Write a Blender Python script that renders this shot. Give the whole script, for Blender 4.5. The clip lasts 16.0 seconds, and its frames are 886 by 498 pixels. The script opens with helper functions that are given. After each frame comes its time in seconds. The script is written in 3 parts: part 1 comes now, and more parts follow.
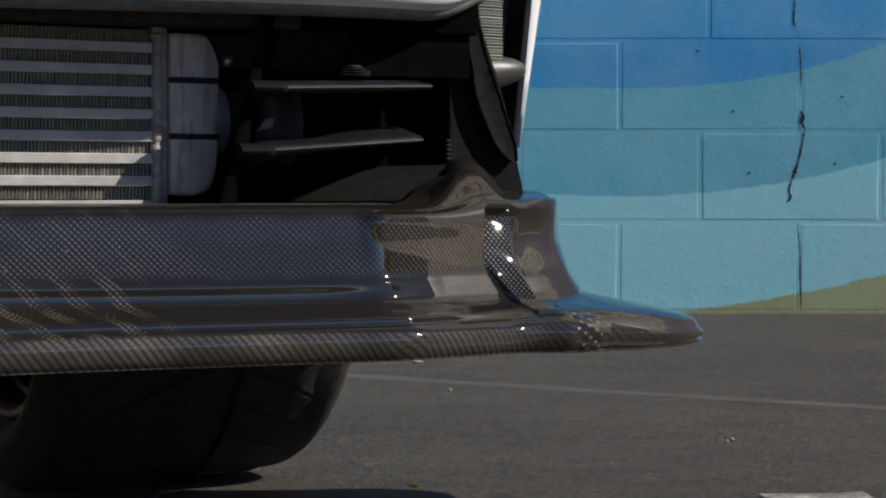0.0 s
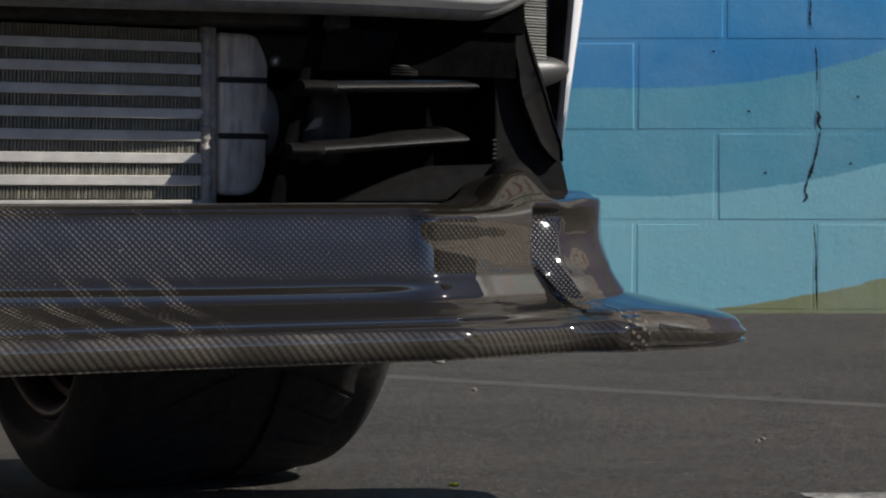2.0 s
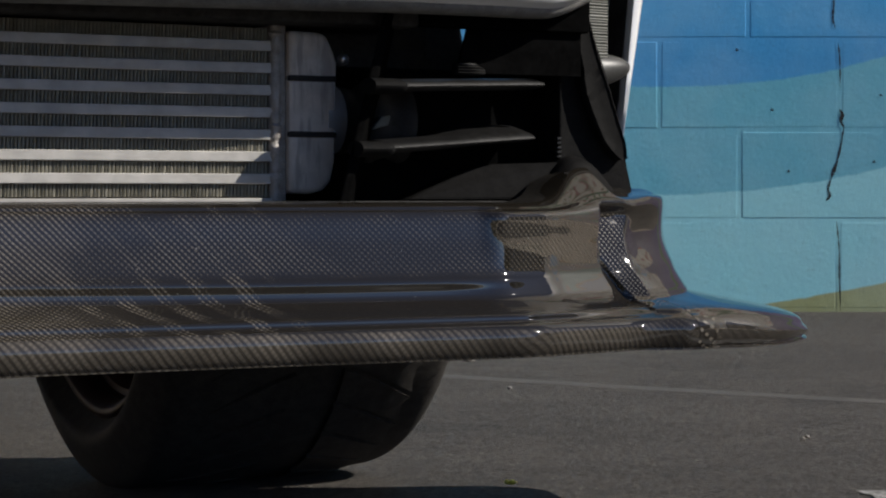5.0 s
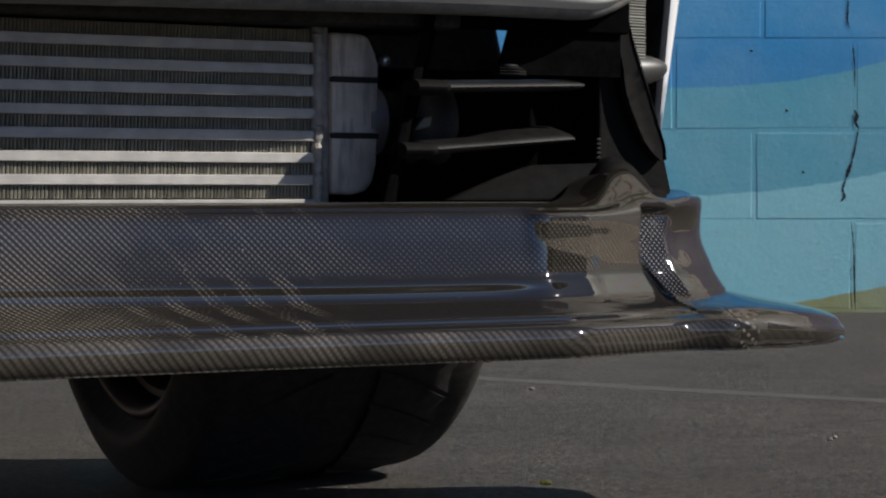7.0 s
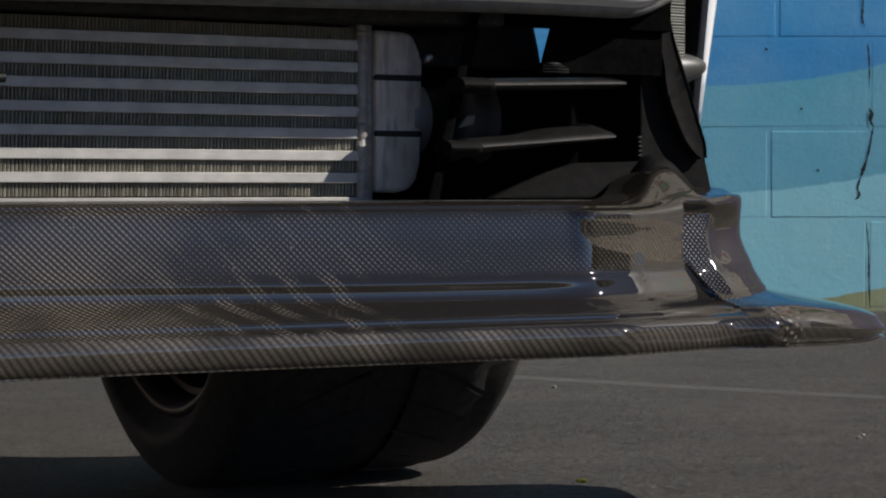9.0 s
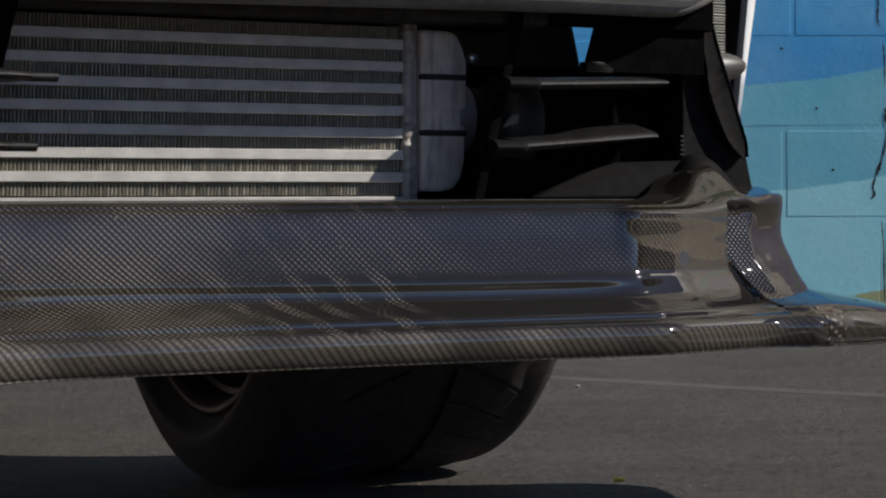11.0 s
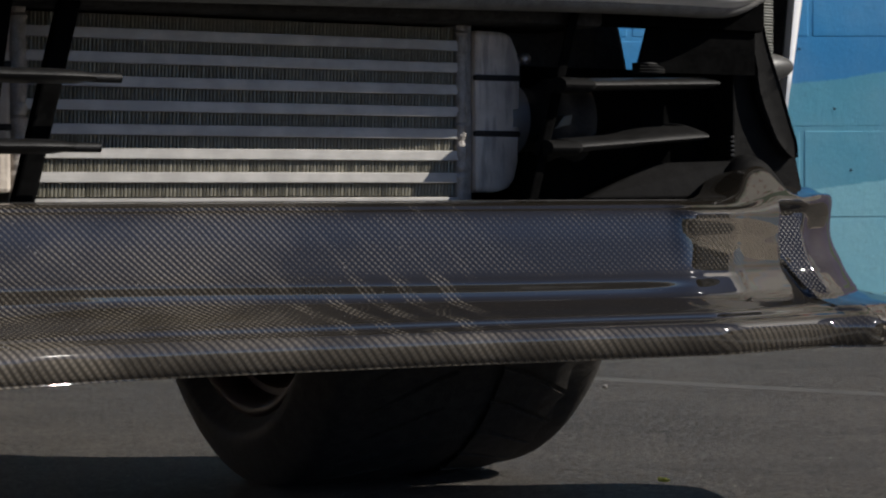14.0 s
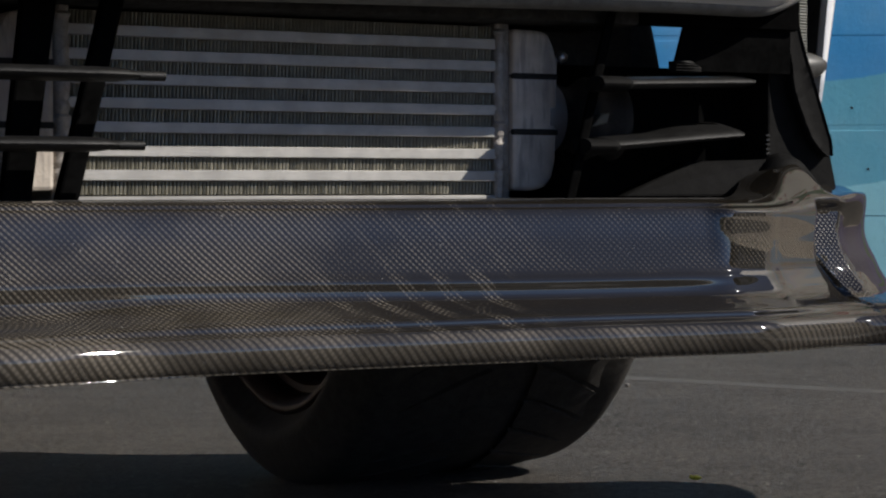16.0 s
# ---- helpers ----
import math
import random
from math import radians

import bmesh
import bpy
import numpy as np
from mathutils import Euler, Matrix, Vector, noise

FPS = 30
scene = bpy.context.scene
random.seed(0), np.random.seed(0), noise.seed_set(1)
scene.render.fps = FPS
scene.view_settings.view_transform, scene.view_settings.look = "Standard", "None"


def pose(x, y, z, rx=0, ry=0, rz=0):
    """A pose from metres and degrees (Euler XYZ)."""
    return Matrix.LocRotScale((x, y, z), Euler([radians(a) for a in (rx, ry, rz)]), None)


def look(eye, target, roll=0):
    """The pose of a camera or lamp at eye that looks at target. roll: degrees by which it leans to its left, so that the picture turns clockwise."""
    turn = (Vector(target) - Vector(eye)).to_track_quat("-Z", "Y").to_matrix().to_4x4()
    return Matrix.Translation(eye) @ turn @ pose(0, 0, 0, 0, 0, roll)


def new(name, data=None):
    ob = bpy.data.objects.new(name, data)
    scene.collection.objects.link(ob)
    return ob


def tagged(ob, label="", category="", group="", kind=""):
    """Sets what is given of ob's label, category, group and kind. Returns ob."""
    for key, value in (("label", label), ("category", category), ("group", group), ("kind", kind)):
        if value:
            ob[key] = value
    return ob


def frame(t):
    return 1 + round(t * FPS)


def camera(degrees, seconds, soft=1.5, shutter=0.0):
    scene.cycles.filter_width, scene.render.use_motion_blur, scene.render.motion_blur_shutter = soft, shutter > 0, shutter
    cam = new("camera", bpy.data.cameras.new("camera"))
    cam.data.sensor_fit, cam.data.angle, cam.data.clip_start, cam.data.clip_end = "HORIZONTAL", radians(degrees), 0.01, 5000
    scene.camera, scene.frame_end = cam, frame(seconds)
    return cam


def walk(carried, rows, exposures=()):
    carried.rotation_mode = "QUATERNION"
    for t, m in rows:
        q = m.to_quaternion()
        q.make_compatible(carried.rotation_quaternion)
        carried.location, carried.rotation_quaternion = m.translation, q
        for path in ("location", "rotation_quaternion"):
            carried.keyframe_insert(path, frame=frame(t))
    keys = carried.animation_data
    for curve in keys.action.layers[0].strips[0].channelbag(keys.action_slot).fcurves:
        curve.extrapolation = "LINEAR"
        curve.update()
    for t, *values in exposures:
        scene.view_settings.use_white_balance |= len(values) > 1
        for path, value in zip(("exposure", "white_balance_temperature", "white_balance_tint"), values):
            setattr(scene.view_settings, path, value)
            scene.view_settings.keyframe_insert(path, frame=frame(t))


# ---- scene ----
cam = camera(24.0, 16.0, soft=2.2)
PATH = [
    (0, (0.0124, -0.0087, 0.2643), (0.0277, 1.9913, 0.2119), 0.01),
    (0.5, (0.0028, -0.0076, 0.2641), (0.0178, 1.9924, 0.2125), 0.03),
    (1, (-0.0056, -0.0095, 0.2638), (0.0087, 1.9905, 0.2125), -0.01),
    (1.5, (-0.0151, -0.0099, 0.2636), (-0.0008, 1.9901, 0.2121), -0.03),
    (2, (-0.0226, -0.0105, 0.2639), (-0.0080, 1.9895, 0.2116), 0.01),
    (2.5, (-0.0307, -0.0109, 0.2632), (-0.0169, 1.9891, 0.2115), -0.04),
    (3, (-0.0391, -0.0114, 0.2634), (-0.0254, 1.9886, 0.2108), -0.03),
    (3.5, (-0.0475, -0.0121, 0.2636), (-0.0334, 1.9879, 0.2104), -0.03),
    (4, (-0.0566, -0.0125, 0.2631), (-0.0431, 1.9875, 0.2098), -0.03),
    (6.5, (-0.0932, -0.0143, 0.2634), (-0.0808, 1.9857, 0.2110), -0.06),
    (7, (-0.1018, -0.0148, 0.2630), (-0.0901, 1.9852, 0.2110), -0.10),
    (7.5, (-0.1103, -0.0152, 0.2632), (-0.0991, 1.9848, 0.2112), -0.09),
    (8, (-0.1185, -0.0162, 0.2631), (-0.1072, 1.9838, 0.2106), -0.06),
    (8.5, (-0.1259, -0.0165, 0.2623), (-0.1152, 1.9835, 0.2101), -0.13),
    (9, (-0.1333, -0.0164, 0.2627), (-0.1225, 1.9836, 0.2092), -0.09),
    (9.5, (-0.1402, -0.0155, 0.2630), (-0.1289, 1.9845, 0.2088), -0.12),
    (10, (-0.1496, -0.0167, 0.2624), (-0.1394, 1.9833, 0.2082), -0.12),
    (12.5, (-0.1858, -0.0185, 0.2626), (-0.1762, 1.9815, 0.2096), -0.12),
    (13, (-0.1932, -0.0194, 0.2629), (-0.1839, 1.9806, 0.2097), -0.14),
    (13.5, (-0.1988, -0.0200, 0.2628), (-0.1894, 1.9800, 0.2095), -0.14),
    (14, (-0.2049, -0.0206, 0.2624), (-0.1957, 1.9794, 0.2093), -0.16),
    (14.5, (-0.2108, -0.0214, 0.2624), (-0.2023, 1.9786, 0.2092), -0.14),
    (15, (-0.2174, -0.0215, 0.2629), (-0.2104, 1.9785, 0.2084), -0.13),
    (15.5, (-0.2227, -0.0234, 0.2631), (-0.2191, 1.9766, 0.2081), -0.13),
    (16, (-0.2271, -0.0247, 0.2618), (-0.2250, 1.9753, 0.2078), -0.12),
]
walk(cam, [(t, look(eye, target, roll)) for t, eye, target, roll in PATH])

# ---------------------------------------------------------------- light
SUN_AZ, SUN_EL = math.atan2(-0.196, 0.980), radians(35)
to_sun = Vector((math.cos(SUN_EL) * math.cos(SUN_AZ), math.cos(SUN_EL) * math.sin(SUN_AZ), math.sin(SUN_EL)))
world = bpy.data.worlds.new("world")
scene.world = world
world.use_nodes = True
wn = world.node_tree.nodes
sky = wn.new("ShaderNodeTexSky")
sky.sky_type = 'NISHITA'
sky.sun_disc = False
sky.altitude, sky.air_density, sky.dust_density, sky.ozone_density = 1500, 0.42, 0.3, 3.0
sky.sun_elevation = SUN_EL
sky.sun_rotation = math.pi / 2 - SUN_AZ
wn["Background"].inputs[1].default_value = 0.088
world.node_tree.links.new(sky.outputs[0], wn["Background"].inputs[0])
sun = new("sun", bpy.data.lights.new("sun", 'SUN'))
sun.data.energy, sun.data.angle, sun.data.color = 4.0, radians(0.53), (1.0, 0.945, 0.875)
sun.matrix_world = look(Vector((0, 0, 6)) + to_sun * 4, Vector((0, 0, 6)))
scene.view_settings.exposure = 0.48


# ---------------------------------------------------------------- material tools
class Mat:
    """A node material under construction."""

    def __init__(self, name):
        self.m = bpy.data.materials.new(name)
        self.m.use_nodes = True
        self.t = self.m.node_tree
        self.b = self.t.nodes["Principled BSDF"]

    def node(self, kind, **props):
        n = self.t.nodes.new(kind)
        for k, v in props.items():
            if k == "operation":
                n.operation = v
            elif k == "data_type":
                n.data_type = v
            elif k == "blend_type":
                n.blend_type = v
            elif k == "interpolation_type":
                n.interpolation_type = v
        return n

    def put(self, socket, value):
        if isinstance(value, bpy.types.NodeSocket):
            self.t.links.new(value, socket)
        else:
            socket.default_value = value

    def math(self, op, a, b=0.0, c=0.0, clamp=False):
        n = self.node("ShaderNodeMath", operation=op)
        n.use_clamp = clamp
        for i, v in enumerate((a, b, c)):
            self.put(n.inputs[i], v)
        return n.outputs[0]

    def step(self, x, lo, hi):
        n = self.node("ShaderNodeMapRange", interpolation_type='SMOOTHSTEP')
        self.put(n.inputs[0], x)
        n.inputs[1].default_value, n.inputs[2].default_value = lo, hi
        return n.outputs[0]

    def mix(self, f, a, b, blend='MIX'):
        n = self.node("ShaderNodeMix", data_type='RGBA', blend_type=blend)
        self.put(n.inputs[0], f)
        for i, v in ((6, a), (7, b)):
            self.put(n.inputs[i], v if isinstance(v, bpy.types.NodeSocket) else (*v, 1))
        return n.outputs[2]

    def lerp(self, f, a, b):
        n = self.node("ShaderNodeMix", data_type='FLOAT')
        for i, v in ((0, f), (2, a), (3, b)):
            self.put(n.inputs[i], v)
        return n.outputs[0]

    def coords(self, kind="Object"):
        return self.node("ShaderNodeTexCoord").outputs[kind]

    def place(self):
        return self.node("ShaderNodeNewGeometry").outputs["Position"]

    def xyz(self, v):
        n = self.node("ShaderNodeSeparateXYZ")
        self.put(n.inputs[0], v)
        return n.outputs

    def stretch(self, v, x, y, z):
        n = self.node("ShaderNodeVectorMath", operation='MULTIPLY')
        self.put(n.inputs[0], v)
        n.inputs[1].default_value = (x, y, z)
        return n.outputs[0]

    def noise(self, v, scale, detail=3.0, rough=0.55, distort=0.0):
        n = self.node("ShaderNodeTexNoise")
        self.put(n.inputs["Vector"], v)
        n.inputs["Scale"].default_value, n.inputs["Detail"].default_value = scale, detail
        n.inputs["Roughness"].default_value, n.inputs["Distortion"].default_value = rough, distort
        return n.outputs[0]

    def cells(self, v, scale):
        n = self.node("ShaderNodeTexVoronoi")
        self.put(n.inputs["Vector"], v)
        n.inputs["Scale"].default_value = scale
        return n.outputs

    def bump(self, height, distance, strength=1.0, under=None):
        n = self.node("ShaderNodeBump")
        n.inputs["Strength"].default_value, n.inputs["Distance"].default_value = strength, distance
        self.put(n.inputs["Height"], height)
        if under is not None:
            self.put(n.inputs["Normal"], under)
        return n.outputs[0]

    def set(self, **values):
        for k, v in values.items():
            name = k.replace("_", " ").title().replace("Ior", "IOR")
            if isinstance(v, tuple) and len(v) == 3:
                v = (*v, 1)
            self.put(self.b.inputs[name], v)
        return self.m


def simple(name, colour, rough, metallic=0.0, vary=0.25, scale=60, bump=0.0003, coat=0.0, shine=0.5):
    """Plain stuff with grain and larger stains."""
    a = Mat(name)
    v = a.coords()
    fine, broad = a.noise(v, scale * 6, 4), a.noise(v, scale, 4)
    f = a.math('ADD', a.math('MULTIPLY', fine, 0.4), a.math('MULTIPLY', broad, 0.6))
    col = a.mix(a.step(f, 0.3, 0.7), tuple(c * (1 - vary) for c in colour), tuple(min(1, c * (1 + vary)) for c in colour))
    r = a.lerp(broad, max(0.02, rough - 0.1), min(1, rough + 0.1))
    return a.set(base_color=col, roughness=r, metallic=metallic, coat_weight=coat, specular_ior_level=shine, normal=a.bump(f, bump))


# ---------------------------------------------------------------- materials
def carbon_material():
    """Clear-coated woven carbon; its weave runs in the UV map, which is in metres. Masks fade the weave where dark
    reflections lie and lift it where sun falls.
    """
    a = Mat("carbon_fibre")
    uv = a.coords("UV")
    wob = a.noise(uv, 26, 2)
    u, v, _ = a.xyz(uv)
    u0, v0 = u, v
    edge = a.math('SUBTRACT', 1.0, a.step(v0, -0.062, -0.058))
    # left end, where the weave is painted brighter as if sunlit
    sunlit_left = a.math('SUBTRACT', 1.0, a.step(u0, -0.23, -0.12))
    shift = a.math('MULTIPLY', a.math('SUBTRACT', wob, 0.5), 0.0035)
    u = a.math('ADD', u, shift)
    p = 2 * math.pi / 0.0047
    one = a.math('COSINE', a.math('MULTIPLY', a.math('ADD', u, v), p))
    two = a.math('COSINE', a.math('MULTIPLY', a.math('SUBTRACT', u, v), p))
    stripe = a.step(one, -0.2, 1.0)
    dots = a.lerp(a.step(two, -0.9, 0.7), a.lerp(a.math('MAXIMUM', edge, sunlit_left), 0.22, 0.34), 1.0)
    tow = a.math('MULTIPLY', stripe, dots)
    rib = a.step(a.math('COSINE', a.math('MULTIPLY', a.math('ADD', u, a.math('MULTIPLY', v, 0.8)), 2 * math.pi / 0.0062)), -0.9, 0.9)
    rib = a.math('MULTIPLY', rib, a.lerp(a.step(two, -0.9, 0.7), 0.6, 1.0))
    rib = a.lerp(rib, 0.22, 1.0)
    tow = a.lerp(sunlit_left, tow, a.lerp(tow, 0.05, 1.0))
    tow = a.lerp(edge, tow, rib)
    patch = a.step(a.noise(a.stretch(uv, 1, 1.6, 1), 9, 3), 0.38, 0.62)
    speck = a.math('GREATER_THAN', a.noise(uv, 420, 1), 0.79)
    # streaks of sunlight painted across the lip as brighter weave
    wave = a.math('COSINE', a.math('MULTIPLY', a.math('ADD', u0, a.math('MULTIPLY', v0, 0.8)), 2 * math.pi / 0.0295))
    sun_streak = a.lerp(a.step(v0, -0.006, 0.004), a.step(wave, -0.1, 0.5), a.math('MULTIPLY', a.step(wave, 0.5, 0.98), 0.30))
    sun_streak = a.math('MULTIPLY', sun_streak, a.math('MULTIPLY', a.step(u0, -0.24, -0.17), a.math('SUBTRACT', 1.0, a.step(u0, -0.075, -0.03))))
    sun_streak = a.math('MULTIPLY', sun_streak, a.math('SUBTRACT', 1.0, edge))
    # weave painted out above and below this band, where dark reflections lie
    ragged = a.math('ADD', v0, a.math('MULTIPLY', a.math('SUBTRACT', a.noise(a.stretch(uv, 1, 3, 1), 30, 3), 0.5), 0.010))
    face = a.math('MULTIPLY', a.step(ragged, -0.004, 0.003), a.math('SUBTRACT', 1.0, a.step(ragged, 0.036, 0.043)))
    shown = a.math('MAXIMUM', a.math('MAXIMUM', a.math('MULTIPLY', face, 0.28), a.math('MULTIPLY', edge, a.lerp(a.step(u0, 0.20, 0.28), a.lerp(a.step(u0, -0.05, 0.15), 0.50, 0.26), 0.10))), a.math('MULTIPLY', sunlit_left, 0.52))
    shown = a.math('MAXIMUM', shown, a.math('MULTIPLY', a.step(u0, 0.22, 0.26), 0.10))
    # leaf facet: sun sparkle painted in as brighter, crisper weave dots
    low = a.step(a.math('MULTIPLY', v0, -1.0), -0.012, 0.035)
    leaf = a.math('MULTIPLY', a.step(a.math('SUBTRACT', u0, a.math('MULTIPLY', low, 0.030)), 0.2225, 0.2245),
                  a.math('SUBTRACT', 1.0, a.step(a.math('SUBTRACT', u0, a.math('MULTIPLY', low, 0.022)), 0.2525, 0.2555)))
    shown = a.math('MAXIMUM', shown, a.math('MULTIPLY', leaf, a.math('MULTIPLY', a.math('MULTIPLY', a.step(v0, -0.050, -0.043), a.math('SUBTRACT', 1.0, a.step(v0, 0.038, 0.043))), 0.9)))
    sun_streak = a.math('MULTIPLY', sun_streak, a.step(a.noise(a.stretch(uv, 1.0, 1.2, 1), 30, 3), 0.38, 0.60))
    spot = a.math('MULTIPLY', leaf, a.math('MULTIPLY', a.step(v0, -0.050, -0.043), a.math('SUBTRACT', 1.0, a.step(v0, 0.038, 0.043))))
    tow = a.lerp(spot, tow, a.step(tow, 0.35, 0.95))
    f = a.math('MULTIPLY', tow, a.math('ADD', a.math('MULTIPLY', shown, a.lerp(patch, 0.35, 1.0)), a.math('MULTIPLY', sun_streak, 0.45)))
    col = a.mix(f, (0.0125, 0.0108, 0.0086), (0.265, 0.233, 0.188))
    col = a.mix(a.math('MULTIPLY', speck, 0.5), col, (0.3, 0.3, 0.3))
    ripple = a.noise(a.stretch(uv, 1, 2, 1), 9, 2)
    coat = a.bump(ripple, 0.0004)
    return a.set(base_color=col, roughness=0.55, metallic=a.math('MULTIPLY', f, 0.25), specular_ior_level=0.0,
                 normal=a.bump(f, 0.0003), coat_weight=1.0, coat_roughness=0.03, coat_ior=1.74, coat_normal=coat)


def wall_material():
    """Masonry paint: curved fields of blue, teal, pale teal and olive."""
    a = Mat("mural_paint")
    pos = a.place()
    x, _, z = a.xyz(pos)
    n = a.math('MULTIPLY', a.math('SUBTRACT', a.noise(pos, 22, 3), 0.5), 0.012)
    z = a.math('ADD', z, n)
    d = a.math('MAXIMUM', a.math('SUBTRACT', x, 0.4), 0.0)
    top = a.math('ADD', 0.503, a.math('MULTIPLY', a.math('POWER', d, 2.6), 0.32))
    e = a.math('SUBTRACT', x, 0.45)
    mid = a.math('ADD', 0.26, a.math('MULTIPLY', a.math('MULTIPLY', e, e), 0.245))
    g = a.math('SUBTRACT', x, 0.577)
    low = a.math('ADD', a.math('MULTIPLY', g, 0.11), a.math('MULTIPLY', a.math('MULTIPLY', g, g), 0.145))
    pick = lambda edge: a.step(a.math('SUBTRACT', z, edge), -0.003, 0.003)
    broad = a.noise(pos, 5, 4)
    fine = a.noise(pos, 70, 5, 0.65)
    col = a.mix(pick(low), (0.29, 0.315, 0.14), (0.255, 0.595, 0.68))
    col = a.mix(pick(mid), col, (0.100, 0.385, 0.515))
    deep = a.mix(a.step(z, 0.55, 0.68), (0.032, 0.27, 0.57), (0.034, 0.305, 0.62))
    col = a.mix(pick(top), col, deep)
    beyond = a.step(a.math('ADD', x, a.math('MULTIPLY', a.noise(pos, 3, 2), 0.3)), 1.28, 1.30)
    spots = a.cells(a.stretch(pos, 0.6, 1, 1.6), 5)
    cream = a.mix(a.math('LESS_THAN', spots["Distance"], 0.36), (0.86, 0.78, 0.62), a.mix(a.step(spots["Color"], 0.4, 0.6), (0.42, 0.06, 0.04), (0.10, 0.26, 0.05)))
    plum = a.mix(a.step(a.math('SUBTRACT', z, a.math('MULTIPLY', x, 0.22)), 1.25, 1.30), (0.17, 0.125, 0.24), cream)
    plum = a.mix(a.math('MULTIPLY', a.step(x, 1.72, 1.74), a.math('SUBTRACT', 1.0, a.step(x, 1.98, 2.0))), plum, (0.12, 0.2, 0.07))
    swirl = a.noise(a.stretch(pos, 0.10, 1, 0.42), 1.6, 1, 0.5, 0.6)
    fields = a.mix(a.step(swirl, 0.37, 0.38), (0.45, 0.64, 0.84), (0.88, 0.80, 0.68))
    fields = a.mix(a.step(swirl, 0.44, 0.45), fields, (0.84, 0.66, 0.62))
    fields = a.mix(a.step(swirl, 0.50, 0.51), fields, (0.66, 0.64, 0.70))
    fields = a.mix(a.step(swirl, 0.57, 0.58), fields, (0.82, 0.58, 0.34))
    fields = a.mix(a.step(swirl, 0.61, 0.62), fields, (0.58, 0.72, 0.60))
    plum = a.mix(a.step(a.math('ADD', x, a.math('MULTIPLY', z, 0.3)), 6.4, 6.5), plum, fields)
    col = a.mix(beyond, col, plum)
    col = a.mix(a.step(broad, 0.3, 0.75), col, a.mix(0.16, col, (0.45, 0.6, 0.65)))
    col = a.mix(a.math('MULTIPLY', a.step(fine, 0.58, 0.78), 0.2), col, (0.08, 0.12, 0.14))
    h = a.math('ADD', a.noise(pos, 120, 6, 0.7), a.math('MULTIPLY', a.noise(pos, 24, 3), 1.6))
    return a.set(base_color=col, roughness=0.62, normal=a.bump(h, 0.0006))


def asphalt_material():
    a = Mat("asphalt")
    pos = a.place()
    stone = a.cells(pos, 340)
    grit = a.noise(pos, 480, 4, 0.7)
    broad = a.noise(pos, 2.2, 4)
    patch = a.noise(a.stretch(pos, 0.6, 1, 1), 14, 5, 0.65)
    f = a.math('ADD', a.math('MULTIPLY', grit, 0.8), a.math('MULTIPLY', broad, 0.2))
    coarse = a.noise(pos, 150, 3, 0.6)
    f = a.math('ADD', a.math('MULTIPLY', f, 0.6), a.math('MULTIPLY', coarse, 0.4))
    col = a.mix(a.step(f, 0.40, 0.60), (0.024, 0.0205, 0.0172), (0.126, 0.108, 0.089))
    col = a.mix(a.math('MULTIPLY', a.step(patch, 0.42, 0.68), 0.38), col, (0.026, 0.0235, 0.021))
    pits = a.step(a.noise(pos, 130, 5, 0.75), 0.53, 0.63)
    col = a.mix(a.math('MULTIPLY', pits, 0.7), col, (0.018, 0.0165, 0.015))
    pale = a.math('GREATER_THAN', a.noise(pos, 210, 1), 0.735)
    col = a.mix(a.math('MULTIPLY', pale, 0.4), col, (0.24, 0.225, 0.20))
    gx, gy, _ = a.xyz(pos)
    far = a.math('SQRT', a.math('ADD', a.math('MULTIPLY', gx, gx), a.math('MULTIPLY', gy, gy)))
    far = a.math('ADD', far, a.math('MULTIPLY', a.noise(pos, 0.6, 3), 3.0))
    # unseen pale ground past the asphalt, added to brighten the lip's reflections
    pale_ground = a.mix(a.step(a.noise(pos, 0.12, 4), 0.5, 0.65), (0.72, 0.60, 0.46), (0.42, 0.38, 0.24))
    east = a.math('ADD', gx, a.math('MULTIPLY', a.noise(pos, 1.3, 3), 0.8))
    col = a.mix(a.math('MAXIMUM', a.step(far, 13.0, 13.6), a.step(east, 3.6, 3.8)), col, pale_ground)
    h = a.math('ADD', a.math('MULTIPLY', stone["Distance"], -0.35), a.math('ADD', grit, a.math('MULTIPLY', pits, -0.9)))
    return a.set(base_color=col, roughness=0.85, normal=a.bump(h, 0.0062))


def worn_paint_material(name, bare, paint):
    a = Mat(name)
    pos = a.place()
    w = a.math('ADD', a.math('MULTIPLY', a.noise(pos, 260, 4, 0.7), 0.6), a.math('MULTIPLY', a.noise(pos, 18, 3), 0.4))
    col = a.mix(a.step(w, 0.44, 0.60), bare, paint)
    return a.set(base_color=col, roughness=0.8, normal=a.bump(w, 0.002))


def aluminium_material(name, colour, rough, streak, metal):
    """Bare metal, brushed along x, with handling marks."""
    a = Mat(name)
    v = a.coords()
    brush = a.noise(a.stretch(v, 6, 60, 90), 9, 4)
    cloud = a.noise(v, 45, 4)
    col = a.mix(a.step(cloud, 0.35, 0.7), tuple(c * 0.72 for c in colour), colour)
    col = a.mix(a.math('MULTIPLY', brush, streak), col, tuple(c * 0.5 for c in colour))
    r = a.lerp(a.noise(v, 130, 3), rough - 0.12, rough + 0.12)
    return a.set(base_color=col, metallic=metal, roughness=r, normal=a.bump(brush, 0.0002))


def tank_material():
    """Cast aluminium with upright dark streaks."""
    a = Mat("cast_aluminium")
    v = a.coords()
    dark_streak = a.step(a.noise(a.stretch(v, 1.0, 0.2, 0.16), 150, 3), 0.46, 0.66)
    cloud = a.noise(v, 60, 4)
    grain = a.noise(v, 700, 3)
    col = a.mix(a.step(cloud, 0.35, 0.7), (0.44, 0.385, 0.325), (0.555, 0.495, 0.425))
